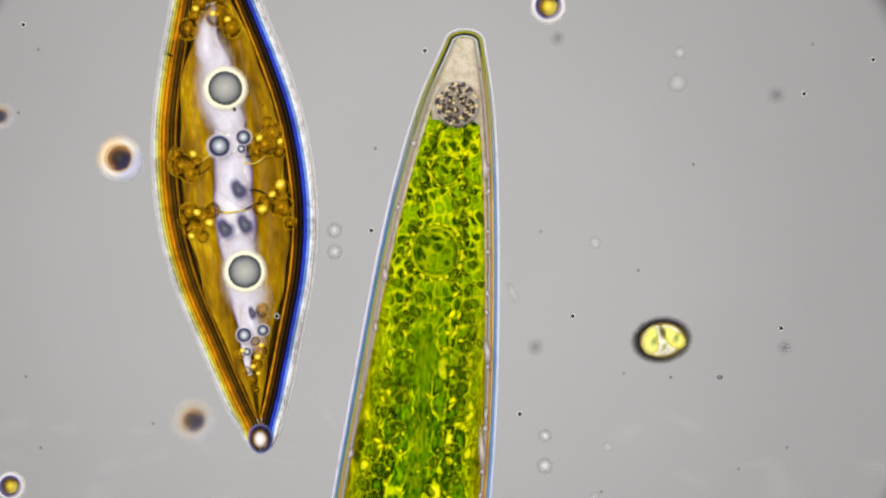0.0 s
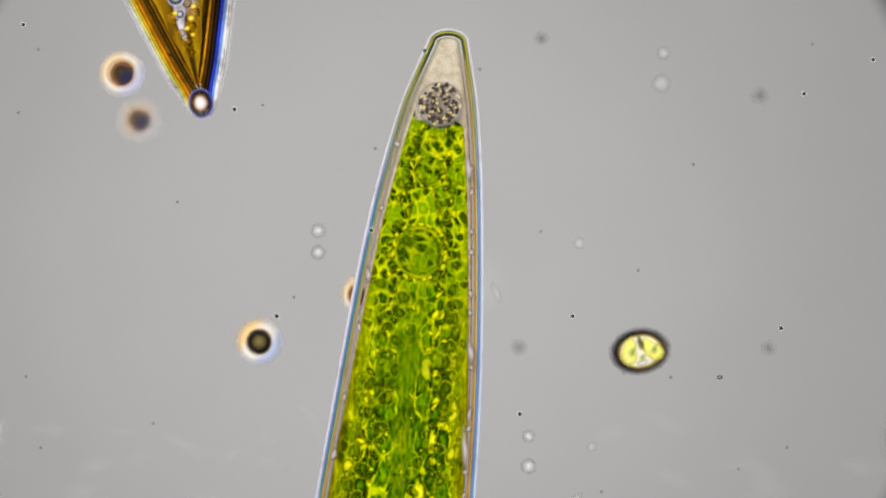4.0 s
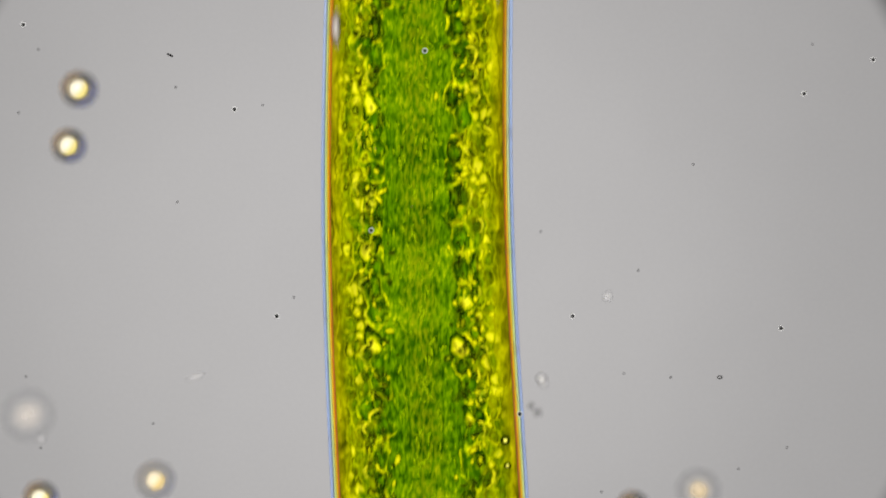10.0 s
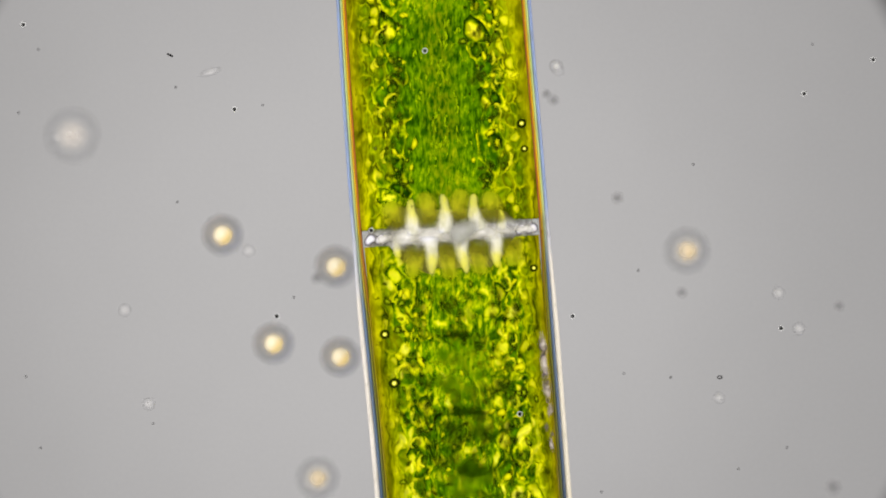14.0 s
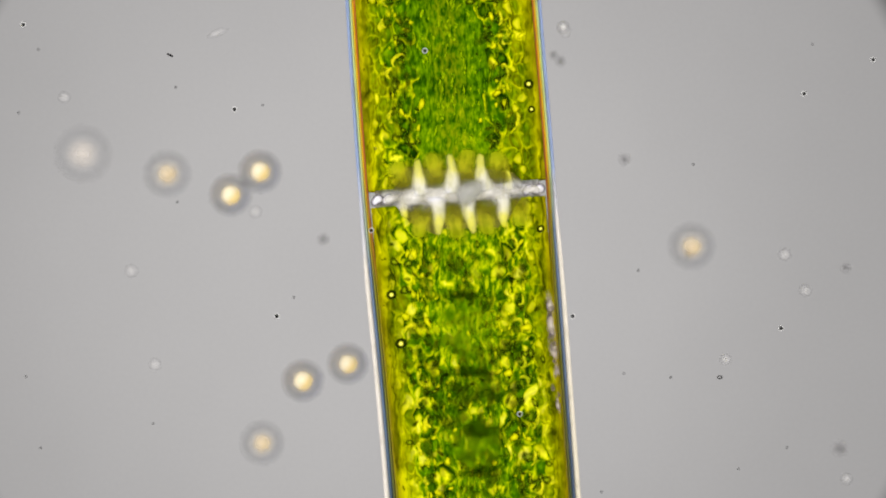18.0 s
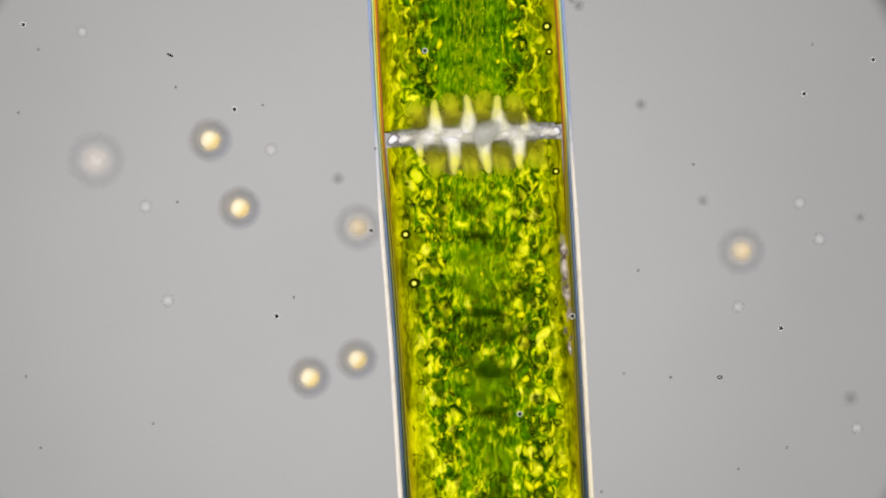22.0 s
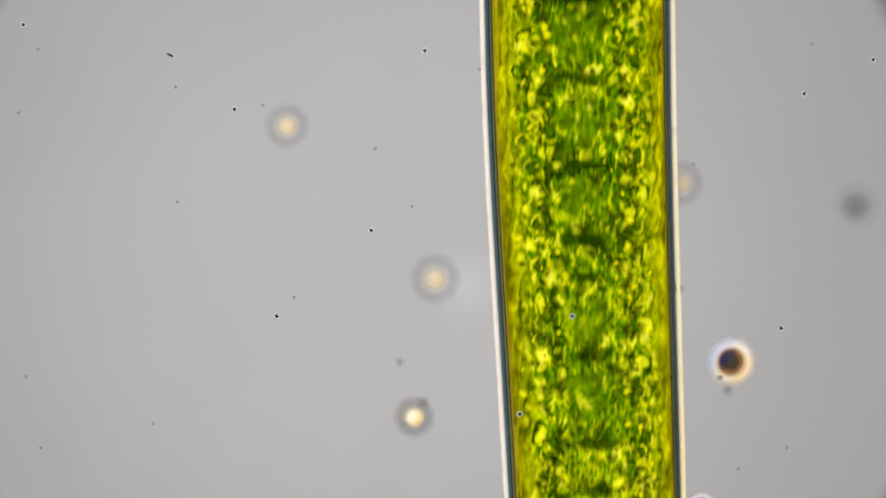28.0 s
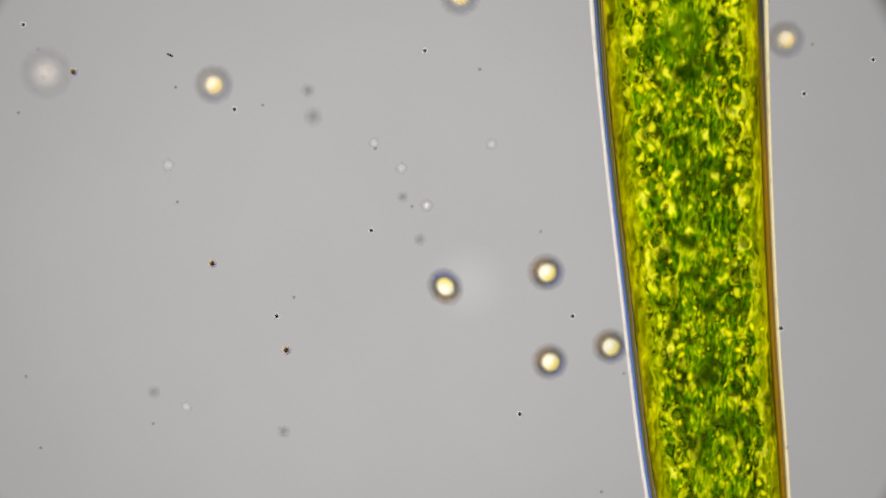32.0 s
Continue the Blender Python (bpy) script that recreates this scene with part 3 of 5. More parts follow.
vac = Vector((0.808 - PIVOT[0], -0.187 - PIVOT[1], FOCUS + 0.046))
sac = blob_material("vacuole", [(0.0, rgb(160, 148, 138)), (0.6, rgb(172, 160, 148)), (0.82, rgb(206, 196, 184)), (0.92, rgb(136, 124, 132)), (1.0, rgb(160, 148, 134))], [(0.0, 0.85), (0.8, 0.7), (0.93, 0.55), (1.0, 0.0)], mottle=(rgb(116, 100, 92), 0.55))
crystal_meshes = []
for key in ("grain", "bright_grain"):
    bm = ball_mesh((0, 0, 0), 1.0, flat=0.8, seg=8, rings=6)
    crystal_meshes.append(bpy.data.meshes.new("crystal"))
    bm.to_mesh(crystal_meshes[-1])
    bm.free()
    crystal_meshes[-1].materials.append(M[key])
    crystal_meshes[-1].shade_smooth()


def surface(u, v, lift=0.0):
    m, h = cell_line(v)
    h = h - inset(v)
    return Vector((m + u * h - PIVOT[0], -v / 1000 - PIVOT[1], FOCUS + 0.86 * h * max(0.0, 1 - u * u) ** 0.3 + lift))


def in_lobes(v):
    return abs(v - BAND) < 75


# granules on the chloroplast: the nearest are parts of their own, the rest one mesh
RINGS = ((1.0, 0.0), (0.8, 0.35), (0.55, 0.6), (0.25, 0.76))


def domes(places, name, material, parent, label="", kind="", even=False, tall=1.0):
    """Low droplets as one mesh: places are spot, radius, length, turn and the phase of their uneven edge."""
    vs, fs, rad = [], [], []
    n = 9 if len(places) > 1 else 20
    for o, r, long, turn, wave in places:
        base = len(vs)
        for k, z in RINGS:
            for i in range(n):
                a = 2 * math.pi * i / n
                q = k * (1 + (0.0 if even else 0.20 * math.sin(2 * a + wave) + 0.10 * math.sin(3 * a + 2 * wave)))
                x, y = q * r * long * math.cos(a), q * r * math.sin(a)
                vs.append((o.x + x * math.cos(turn) - y * math.sin(turn), o.y + x * math.sin(turn) + y * math.cos(turn), o.z + tall * z * min(r, 0.02)))
                rad.append(k)
        vs.append((o.x, o.y, o.z + tall * 0.8 * min(r, 0.02)))
        rad.append(0.0)
        for j in range(3):
            fs += [(base + n * j + i, base + n * j + (i + 1) % n, base + n * (j + 1) + (i + 1) % n, base + n * (j + 1) + i) for i in range(n)]
        fs += [(base + 3 * n + i, base + 3 * n + (i + 1) % n, base + 4 * n) for i in range(n)]
    me = bpy.data.meshes.new(name)
    me.from_pydata(vs, [], fs)
    lay = me.uv_layers.new(name="lay")
    for lp in me.loops:
        lay.data[lp.index].uv = (rad[lp.vertex_index], 0.0)
    me.materials.append(material)
    me.shade_smooth()
    ob = new(name, me)
    ob.parent = parent
    return tagged(ob, label, kind=kind)


vacuole = domes([(vac, 0.043, 1.0, 0.0, 0.2)], "vacuole", sac, alga, "round clear vacuole packed with dark and bright crystal grains", even=True)
rng = random.Random(4)
for i in range(130):
    dark = i % 5 < 3
    a, r = i * 2.4, (0.010 + 0.026 * math.sqrt(rng.random())) * (1.0 if i % 7 else 0.4)
    ob = new("crystal", crystal_meshes[0 if dark else 1])
    ob.parent = vacuole
    ob.location = vac + Vector((r * math.cos(a), r * math.sin(a), 0.030 + (0.0 if dark else 0.004)))
    k = rng.uniform(0.0024, 0.0048) if dark else rng.uniform(0.0015, 0.0028)
    ob.scale = (k, k * rng.uniform(0.6, 1.2), k)
    ob.rotation_euler = (0, 0, rng.uniform(0, 3))
rng = random.Random(11)


def spread(lo, hi):
    while True:
        v = rng.uniform(lo, hi)
        u = rng.choice((-1, 1)) * rng.gauss(0.54, 0.12) if v < BAND or rng.random() < 0.75 else rng.uniform(-0.82, 0.82)
        if not in_lobes(v) and abs(u) < 0.9:
            return u, v


NAMES = {"gold_grain": "yellow_granule", "green_grain": "droplet", "dark_grain": "dark_granule"}
for i in range(290):
    u, v = spread(3560, 6000) if i % 3 else spread(250, 3380)
    key = ("gold_grain", "dark_grain", "gold_grain", "green_grain")[i % 4]
    r = rng.uniform(0.004, 0.0095) if v > BAND else rng.uniform(0.0035, 0.007)
    if key == "green_grain":
        r, u = rng.uniform(0.007, 0.010), rng.choice((-1, 1)) * rng.uniform(0.5, 0.82)
    domes([(surface(u, v, 0.004), r, rng.uniform(0.9, 1.6) if key != "green_grain" else 1.0, rng.gauss(1.57, 0.7), rng.uniform(0, 6))], NAMES[key], M[key], alga)
for key, label, count in (("gold_grain", "many small yellow granules", 420), ("green_grain", "many small dark-ringed droplets", 200), ("dark_grain", "many small dark granules", 800)):
    places = []
    for i in range(count):
        u, v = spread(225, 6500)
        places.append((surface(u, v, 0.003), rng.uniform(0.003, 0.007), rng.uniform(0.9, 2.2), rng.gauss(1.57, 0.8), rng.uniform(0, 6)))
    domes(places, "granule_layer", M[key], alga, label, "stuff")


# pyrenoids: round bodies in a row along the axis
pyrenoid_look = blob_material("pyrenoid", [(0.0, rgb(120, 158, 4)), (0.60, rgb(96, 140, 0)), (0.74, rgb(44, 80, 0)), (0.82, rgb(196, 200, 10)), (0.90, rgb(150, 170, 0)), (0.95, rgb(22, 48, 0)), (1.0, rgb(30, 60, 0))], [(0.0, 0.15), (0.60, 0.15), (0.74, 0.45), (0.84, 0.65), (0.95, 0.45), (1.0, 0.0)], mottle=(rgb(90, 128, 0), 0.7))
pale_patch = blob_material("pale_pyrenoid", [(0.0, rgb(128, 164, 6)), (0.6, rgb(110, 152, 0)), (1.0, rgb(80, 124, 0))], [(0.0, 0.30), (0.6, 0.24), (1.0, 0.0)], mottle=(rgb(66, 112, 0), 0.7))
rim_dab = blob_material("pyrenoid_rim", [(0.0, rgb(240, 232, 30)), (0.6, rgb(216, 212, 8)), (1.0, rgb(150, 160, 0))], [(0.0, 0.95), (0.6, 0.8), (1.0, 0.0)], 0.5)
rng = random.Random(8)
for v, r, show in ((303, 0.027, 1.0), (446, 0.044, 1.0), (640, 0.050, 0.7), (3704, 0.056, 0.5), (3900, 0.045, 0.5), (4020, 0.050, 0.5), (4170, 0.045, 0.5), (4320, 0.046, 0.5), (4455, 0.045, 0.5), (4660, 0.044, 0.5), (4790, 0.044, 0.5), (5120, 0.044, 0.5)):
    s = surface(-0.06, v, 0.008)
    body = domes([(s, r * 1.12, 1.05, 1.57, 0.0)], "pyrenoid", pyrenoid_look if v < 500 else pale_patch, alga, "round green pyrenoid with a yellow scalloped rim" if v < 500 else "round paler green pyrenoid", even=True, tall=0.35)
    dabs, a = [], 0.0
    while a < 6.2:
        k = r * rng.uniform(1.02, 1.14)
        q = Vector((s.x + k * math.cos(a), s.y + k * 1.04 * math.sin(a), s.z + 0.012))
        if v < 500 and rng.random() < 0.9:
            dabs.append((q, rng.uniform(0.0026, 0.0046) * (0.5 + 0.5 * show), rng.uniform(1.3, 2.8), a + 1.57 + rng.gauss(0, 0.3), rng.uniform(0, 6)))
        a += rng.uniform(0.16, 0.38) * 0.046 / r
    for p in dabs:
        domes([p], "rim_dab", rim_dab, body, "yellow dab of the scalloped rim")
# short yellow dashes and dark hollows, dense in the narrow end, strewn along the lower half, few between
dash = blob_material("yellow_dash", [(0.0, rgb(240, 236, 10)), (0.5, rgb(216, 218, 4)), (1.0, rgb(130, 156, 0))], [(0.0, 0.8), (0.4, 0.6), (1.0, 0.0)], 0.5)
hollow = blob_material("dark_hollow", [(0.0, rgb(14, 34, 0)), (0.6, rgb(26, 56, 0)), (1.0, rgb(50, 90, 0))], [(0.0, 0.60), (0.45, 0.42), (1.0, 0.0)], 0.3)
for key, label, count in ((hollow, "many small dark hollows", 1300), (dash, "many short yellow dashes", 1400)):
    places = []
    for i in range(count):
        zone = i % 5
        v = 232 + 1150 * rng.random() ** 1.3 if zone == 0 else rng.uniform(1150, 3380) if zone == 1 else rng.uniform(3560, 6500)
        if zone == 0 and key is dash and i % 3:
            continue
        flank = rng.choice((-1, 1)) * (rng.gauss(0.48, 0.05) if key is hollow else rng.gauss(0.57, 0.06))
        if zone == 0:
            u = flank if key is hollow and i % 4 else rng.gauss(0, 0.34)
            size, long, turn = (rng.uniform(0.0018, 0.0038), rng.uniform(1.6, 4.0), rng.gauss(1.57, 0.6)) if key is dash else (rng.uniform(0.0035, 0.0085), rng.uniform(0.8, 1.6), rng.uniform(0, 3))
        else:
            u = flank if zone == 1 or i % 2 else rng.gauss(0, 0.26)
            size, long, turn = (rng.uniform(0.0022, 0.0050), rng.uniform(1.2, 3.2), rng.gauss(1.57, 0.25)) if key is dash else (rng.uniform(0.0035, 0.0110), rng.uniform(0.9, 2.0), rng.gauss(1.57, 0.5))
        if abs(u) < (0.85 if zone == 0 else 0.68):
            places.append((surface(u, v, 0.006), size, long, turn, rng.uniform(0, 6)))
    places.sort(key=lambda p: -p[1] * p[2])
    for p in places[:290]:
        domes([p], "yellow_dash" if key is dash else "dark_hollow", key, alga, tall=0.6)
    domes(places[290:], "granule_layer", key, alga, label, "stuff", tall=0.6)
places = []
for i in range(230):
    places.append((surface(rng.gauss(0, 0.30), rng.uniform(3580, 6400), 0.0055), rng.uniform(0.007, 0.015), rng.uniform(1.0, 2.4), rng.choice((0.0, 1.57)) + rng.gauss(0, 0.3), rng.uniform(0, 6)))
for p in places:
    if abs(p[0].y) < 4:
        domes([p], "broad_hollow", hollow, alga, tall=0.3)
glint_dash = blob_material("pale_dash", [(0.0, rgb(178, 200, 6)), (0.5, rgb(140, 172, 0)), (1.0, rgb(90, 130, 0))], [(0.0, 0.85), (0.5, 0.6), (1.0, 0.0)], 0.3)
places = []
for i in range(1300):
    u, v = rng.gauss(0, 0.24), rng.uniform(1000, 3380) if i % 3 else rng.uniform(3560, 6400)
    places.append((surface(u, v, 0.005), rng.uniform(0.0018, 0.0034), rng.uniform(1.5, 4.0), rng.gauss(1.57, 0.3), rng.uniform(0, 6)))
domes(places, "granule_layer", glint_dash, alga, "many short pale green streaks", "stuff", tall=0.5)


def ridge_arc(o, r, tall, start, sweep, thick):
    """A thin bent ridge lying on the chloroplast, tapered at both ends."""
    bm = bmesh.new()
    rows = []
    for i in range(11):
        f = i / 10
        a = start + sweep * f
        w = thick * (0.35 + 0.65 * math.sin(math.pi * f)) * (1 + 0.3 * math.sin(17 * f + 90 * r))
        row = []
        for j in range(5):
            b = 2 * math.pi * j / 5
            k = r * (1 + 0.10 * math.sin(3 * a + 400 * r)) + w * math.cos(b)
            row.append(bm.verts.new((o.x + k * math.cos(a), o.y + tall * k * math.sin(a), o.z + w * math.sin(b))))
        rows.append(row)
    for a, b in zip(rows, rows[1:]):
        for j in range(5):
            bm.faces.new((a[j], a[(j + 1) % 5], b[(j + 1) % 5], b[j]))
    bm.faces.new(rows[0]), bm.faces.new(rows[-1])
    bmesh.ops.recalc_face_normals(bm, faces=bm.faces[:])
    return part("ridge", bm, ridge_look, alga)


# bent yellow ridges round dark green hollows, in a row along each flank
ridge_look = plain_material("yellow_ridge", rgb(234, 228, 14), rgb(140, 158, 0), 42.0, 0.6, 0.85)
pit = blob_material("green_pit", [(0.0, rgb(70, 110, 0)), (0.5, rgb(36, 70, 0)), (0.8, rgb(20, 42, 0)), (1.0, rgb(40, 70, 0))], [(0.0, 0.55), (0.6, 0.7), (1.0, 0.0)], 0.3)
v = 900.0
while v < 6350:
    for side in (-1, 1):
        if in_lobes(v) or rng.random() < 0.45:
            continue
        r = rng.uniform(0.008, 0.015)
        o = surface(side * rng.gauss(0.60, 0.045), v + rng.uniform(-14, 14), 0.011)
        away = 0.0 if side > 0 else math.pi
        sweep = rng.uniform(1.3, 3.2)
        ridge_arc(o, r, rng.uniform(0.9, 1.4), away - sweep / 2 + rng.gauss(0, 0.5), sweep, rng.uniform(0.0020, 0.0036))
        domes([(o - Vector((0, 0, 0.004)), r * 0.9, rng.uniform(1.0, 1.3), 1.57, rng.uniform(0, 6))], "green_pit", pit, alga, tall=0.3)
    v += 37
pocket = blob_material("lilac_patch", [(0.0, rgb(214, 208, 212)), (0.4, rgb(170, 160, 168)), (0.65, rgb(112, 100, 98)), (1.0, rgb(130, 120, 60))], [(0.0, 0.7), (0.6, 0.5), (1.0, 0.0)])
ring_cell = blob_material("ring_cell", [(0.0, rgb(84, 116, 0)), (0.40, rgb(50, 78, 0)), (0.58, rgb(26, 46, 0)), (0.74, rgb(90, 118, 0)), (0.86, rgb(196, 198, 16)), (1.0, rgb(180, 184, 10))],
                          [(0.0, 0.25), (0.40, 0.5), (0.58, 0.75), (0.72, 0.5), (0.86, 0.55), (1.0, 0.0)], 0.3)
rng = random.Random(5)
for k in range(64):
    v = 250 + 12.5 * k
    u = (-1, 1)[k % 2] * rng.uniform(0.25, 0.76)
    domes([(surface(u, v, 0.0065), rng.uniform(0.007, 0.012) + 0.003 * min(1.0, k / 24), rng.uniform(0.8, 1.4), rng.uniform(0, 3), rng.uniform(0, 6))], "ring_cell", ring_cell, alga)
for k in range(22):
    v = 260 + 36 * k + rng.uniform(-10, 10)
    side = 1 if k % 3 else -1
    domes([(on_cell(side * (0.86 if v < 600 else 0.90), v, FOCUS + 0.06), rng.uniform(0.005, 0.008), rng.uniform(1.2, 2.6), 1.5, rng.uniform(0, 6))], "clear_pocket", pocket, alga)
bar = blob_material("dark_bar", [(0.0, rgb(14, 30, 0)), (0.6, rgb(24, 46, 0)), (1.0, rgb(60, 90, 0))], [(0.0, 0.88), (0.45, 0.72), (1.0, 0.0)], mottle=(rgb(64, 100, 0), 0.5))
for v, u, long in ((3642, -0.04, 4.6), (3776, -0.03, 5.4), (3876, 0.0, 3.2), (3948, -0.02, 4.8), (4104, 0.0, 5.6), (4240, 0.0, 4.4), (4390, 0.02, 4.6), (4521, 0.02, 5.6), (4585, 0.0, 4.4), (4720, 0.0, 4.0), (4873, 0.02, 5.4), (4953, 0.0, 3.6), (5050, 0.03, 4.0), (5194, 0.0, 4.2)):
    wide = 0.0125 + 0.004 * math.sin(v * 0.9)
    domes([(surface(u, v, 0.007), wide, 0.0118 * long / wide, 0.06 * math.sin(v), v * 0.7)], "dark_bar", bar, alga, "dark bar across the chloroplast")
# small oil droplets near the flanks; refracted light is painted as dark rim and bright middle
oil_drop = blob_material("oil_drop", [(0.0, rgb(255, 252, 150)), (0.26, rgb(246, 240, 70)), (0.40, rgb(60, 70, 0)), (0.56, rgb(12, 22, 4)), (0.76, rgb(18, 32, 4)), (0.90, rgb(90, 112, 0)), (1.0, rgb(150, 160, 0))],
                         [(0.0, 1.0), (0.74, 0.95), (0.90, 0.5), (1.0, 0.0)])
for x, v, r in ((534, 3640, 0.0098), (549, 3725, 0.0108), (780, 3278, 0.0095), (784, 3322, 0.0070), (796, 3530, 0.0075)):
    m, h = cell_line(v)
    domes([(surface((x / 1000 - m) / (h - inset(v)), v, 0.016), r, 1.08, 0.3, 0.5)], "oil_drop", oil_drop, alga, "oil droplet with its dark rim and bright middle painted in", even=True, tall=0.6)
# blunt pale fingers of the chloroplast that reach into the clear band
white_finger = blob_material("white_finger", [(0.0, rgb(234, 231, 226)), (0.5, rgb(214, 210, 196)), (1.0, rgb(180, 174, 140))], [(0.0, 0.92), (0.4, 0.65), (1.0, 0.0)], mottle=(rgb(176, 172, 166), 0.6))
gap = blob_material("dark_gap", [(0.0, rgb(58, 52, 22)), (1.0, rgb(100, 94, 30))], [(0.0, 0.95), (0.5, 0.65), (0.95, 0.0)])


def prong(name, u, v0, v1, w0, w1, lean, material, label, lift=0.153):
    """A low tapered tongue on the clear band, from v0 to v1 along the cell, w0 wide at its foot and w1 at its end."""
    vs, fs, lay_at = [], [], []
    for i in range(11):
        f = i / 10
        w = (w0 + (w1 - w0) * f) * math.sqrt(max(0.02, 1 - max(0.0, (f - 0.8) / 0.22) ** 2)) * (1 + 0.10 * math.sin(9 * f + 20 * u))
        uu = u + lean * f + 0.012 * math.sin(5 * f + 30 * u)
        mid_spot = on_cell(uu, v0 + (v1 - v0) * f + tilt(uu), FOCUS + lift * (1 - uu * uu) ** 0.3)
        for k in range(7):
            a = (k - 3) / 3
            vs.append((mid_spot.x + a * w, mid_spot.y, mid_spot.z + 0.003 * (1 - a * a)))
            lay_at.append((max(abs(a), max(0.0, (f - 0.86) / 0.14), max(0.0, (0.08 - f) / 0.08)), f))
    for i in range(10):
        fs += [(7 * i + k, 7 * i + k + 1, 7 * i + k + 8, 7 * i + k + 7) for k in range(6)]
    me = bpy.data.meshes.new(name)
    me.from_pydata(vs, [], fs)
    uvs = me.uv_layers.new(name="lay")
    for lp in me.loops:
        uvs.data[lp.index].uv = lay_at[lp.vertex_index]
    me.materials.append(material)
    me.shade_smooth()
    ob = new(name, me)
    ob.parent = alga
    return tagged(ob, label)


def prong_material(name, stops, cover, fleck):
    """Tint by the way from foot to end, thinning out at the sides."""
    n = Nodes(name)
    sep = n.add("ShaderNodeSeparateXYZ", {0: n.add("ShaderNodeUVMap", uv_map="lay").outputs[0]})
    c = n.coords()
    f = n.math("ADD", sep.outputs[1], n.math("MULTIPLY_ADD", n.noise(c, 45.0), 0.5, -0.25))
    colour = n.mix(n.math("MULTIPLY", n.step(n.noise(n.scaled(c, 90.0, 34.0, 10.0), 1.0), 0.46, 0.62), 0.45), n.ramp(f, stops), fleck)
    r = n.math("ADD", sep.outputs[0], n.math("MULTIPLY_ADD", n.noise(c, 70.0), 0.3, -0.15))
    return n.finish(colour, 0.5, alpha=n.ramp(r, [(0.0, (cover, cover, cover, 1)), (0.45, (0.85 * cover,) * 3 + (1,)), (1.0, (0, 0, 0, 1))]), sheen=0.0)


finger_look = prong_material("olive_finger", [(0.0, rgb(80, 76, 20)), (0.30, rgb(112, 108, 14)), (0.62, rgb(186, 184, 30)), (1.0, rgb(150, 164, 6))], 0.74, rgb(96, 108, 2))
spike_look = prong_material("plasm_spike", [(0.0, rgb(226, 225, 230)), (0.35, rgb(226, 222, 196)), (0.62, rgb(226, 220, 104)), (1.0, rgb(200, 198, 30))], 0.9, rgb(184, 180, 120))
for way, tongues, spikes in ((-1, (-0.57, -0.22, 0.11, 0.43), (-0.39, -0.05, 0.28, 0.55)), (1, (-0.40, -0.06, 0.27, 0.60), (-0.56, -0.23, 0.10, 0.44))):
    for u in tongues:
        reach = 80 - 40 * abs(u) ** 2
        prong("finger", u, BAND + way * 11, BAND + way * reach, 0.029, 0.017, 0.05 * u, finger_look, "olive finger of the chloroplast with a pale yellow end")
    for u in spikes:
        reach = (72 if abs(u) < 0.5 else 46) - 30 * abs(u) ** 2
        prong("plasm_spike", u, BAND, BAND + way * reach, 0.020 if abs(u) < 0.5 else 0.012, 0.0065, 0.04 * way * (u + 0.3), spike_look, "white spike of clear plasm with a yellow end", 0.157)
for u0 in (-0.7, -0.45, -0.2, 0.05, 0.3, 0.55, 0.78):
    q = on_cell(u0, BAND + tilt(u0), FOCUS + 0.153 * (1 - u0 * u0) ** 0.3)
    domes([(q, 0.011 + 0.011 * (abs(u0) < 0.5), 1.7, 0.0, 1.0 + u0)], "plasm_patch", white_finger, alga, "bright patch of clear plasm", tall=0.25)
# the nucleus in the clear band and the clear glints at its ends
s = on_cell(0.12, BAND - 4, FOCUS + 0.158)
domes([(s, 0.030, 1.0, 0.0, 0.3)], "nucleus", blob_material("nucleus", [(0.0, rgb(175, 175, 170)), (0.7, rgb(140, 140, 130)), (1.0, rgb(110, 108, 90))], [(0.0, 0.6), (0.6, 0.55), (0.9, 0.0)]), alga, "grey round nucleus")
glint = blob_material("end_glint", [(0.0, rgb(255, 255, 255)), (0.5, rgb(225, 222, 235)), (0.75, rgb(90, 84, 96)), (1.0, rgb(120, 112, 110))], [(0.0, 1.0), (0.6, 0.9), (0.8, 0.7), (1.0, 0.0)])
for u in (-0.85, -0.74, 0.74, 0.85):
    q = on_cell(u, BAND + tilt(u), FOCUS + 0.105)
    domes([(q, 0.011, 1.1, 1.2, 4 * u)], "end_vesicle", glint, alga, "whitish glassy vesicle at the end of the clear band")
# a ragged clear pocket by the wall, with dark flecks in it
ragged = blob_material("ragged_pocket", [(0.0, rgb(206, 196, 196)), (0.6, rgb(176, 160, 158)), (1.0, rgb(140, 126, 80))], [(0.0, 0.85), (0.5, 0.6), (1.0, 0.0)], mottle=(rgb(104, 92, 98), 0.85))
fleck = blob_material("pocket_fleck", [(0.0, rgb(70, 62, 84)), (1.0, rgb(120, 104, 84))], [(0.0, 0.85), (0.5, 0.6), (1.0, 0.0)])
for u, v, r, long in ((0.875, 3662, 0.010, 2.2), (0.872, 3700, 0.011, 2.4), (0.880, 3742, 0.009, 2.6), (0.895, 3778, 0.007, 2.4), (0.885, 3838, 0.006, 2.6)):
    domes([(on_cell(u, v, FOCUS + 0.092), r, long, math.pi / 2 + 0.08, 2.0 + v)], "clear_pocket", ragged, alga, "ragged greyish clear pocket along the wall")
for u, v, r in ((0.865, 3684, 0.0058), (0.895, 3672, 0.0045), (0.862, 3716, 0.0062), (0.890, 3730, 0.0045), (0.880, 3762, 0.0040), (0.845, 3808, 0.0050), (0.900, 3820, 0.0040)):
    domes([(on_cell(u, v, FOCUS + 0.097), r, 1.6, 1.4, v)], "fleck", fleck, alga, "dark violet fleck in the clear pocket", tall=0.4)
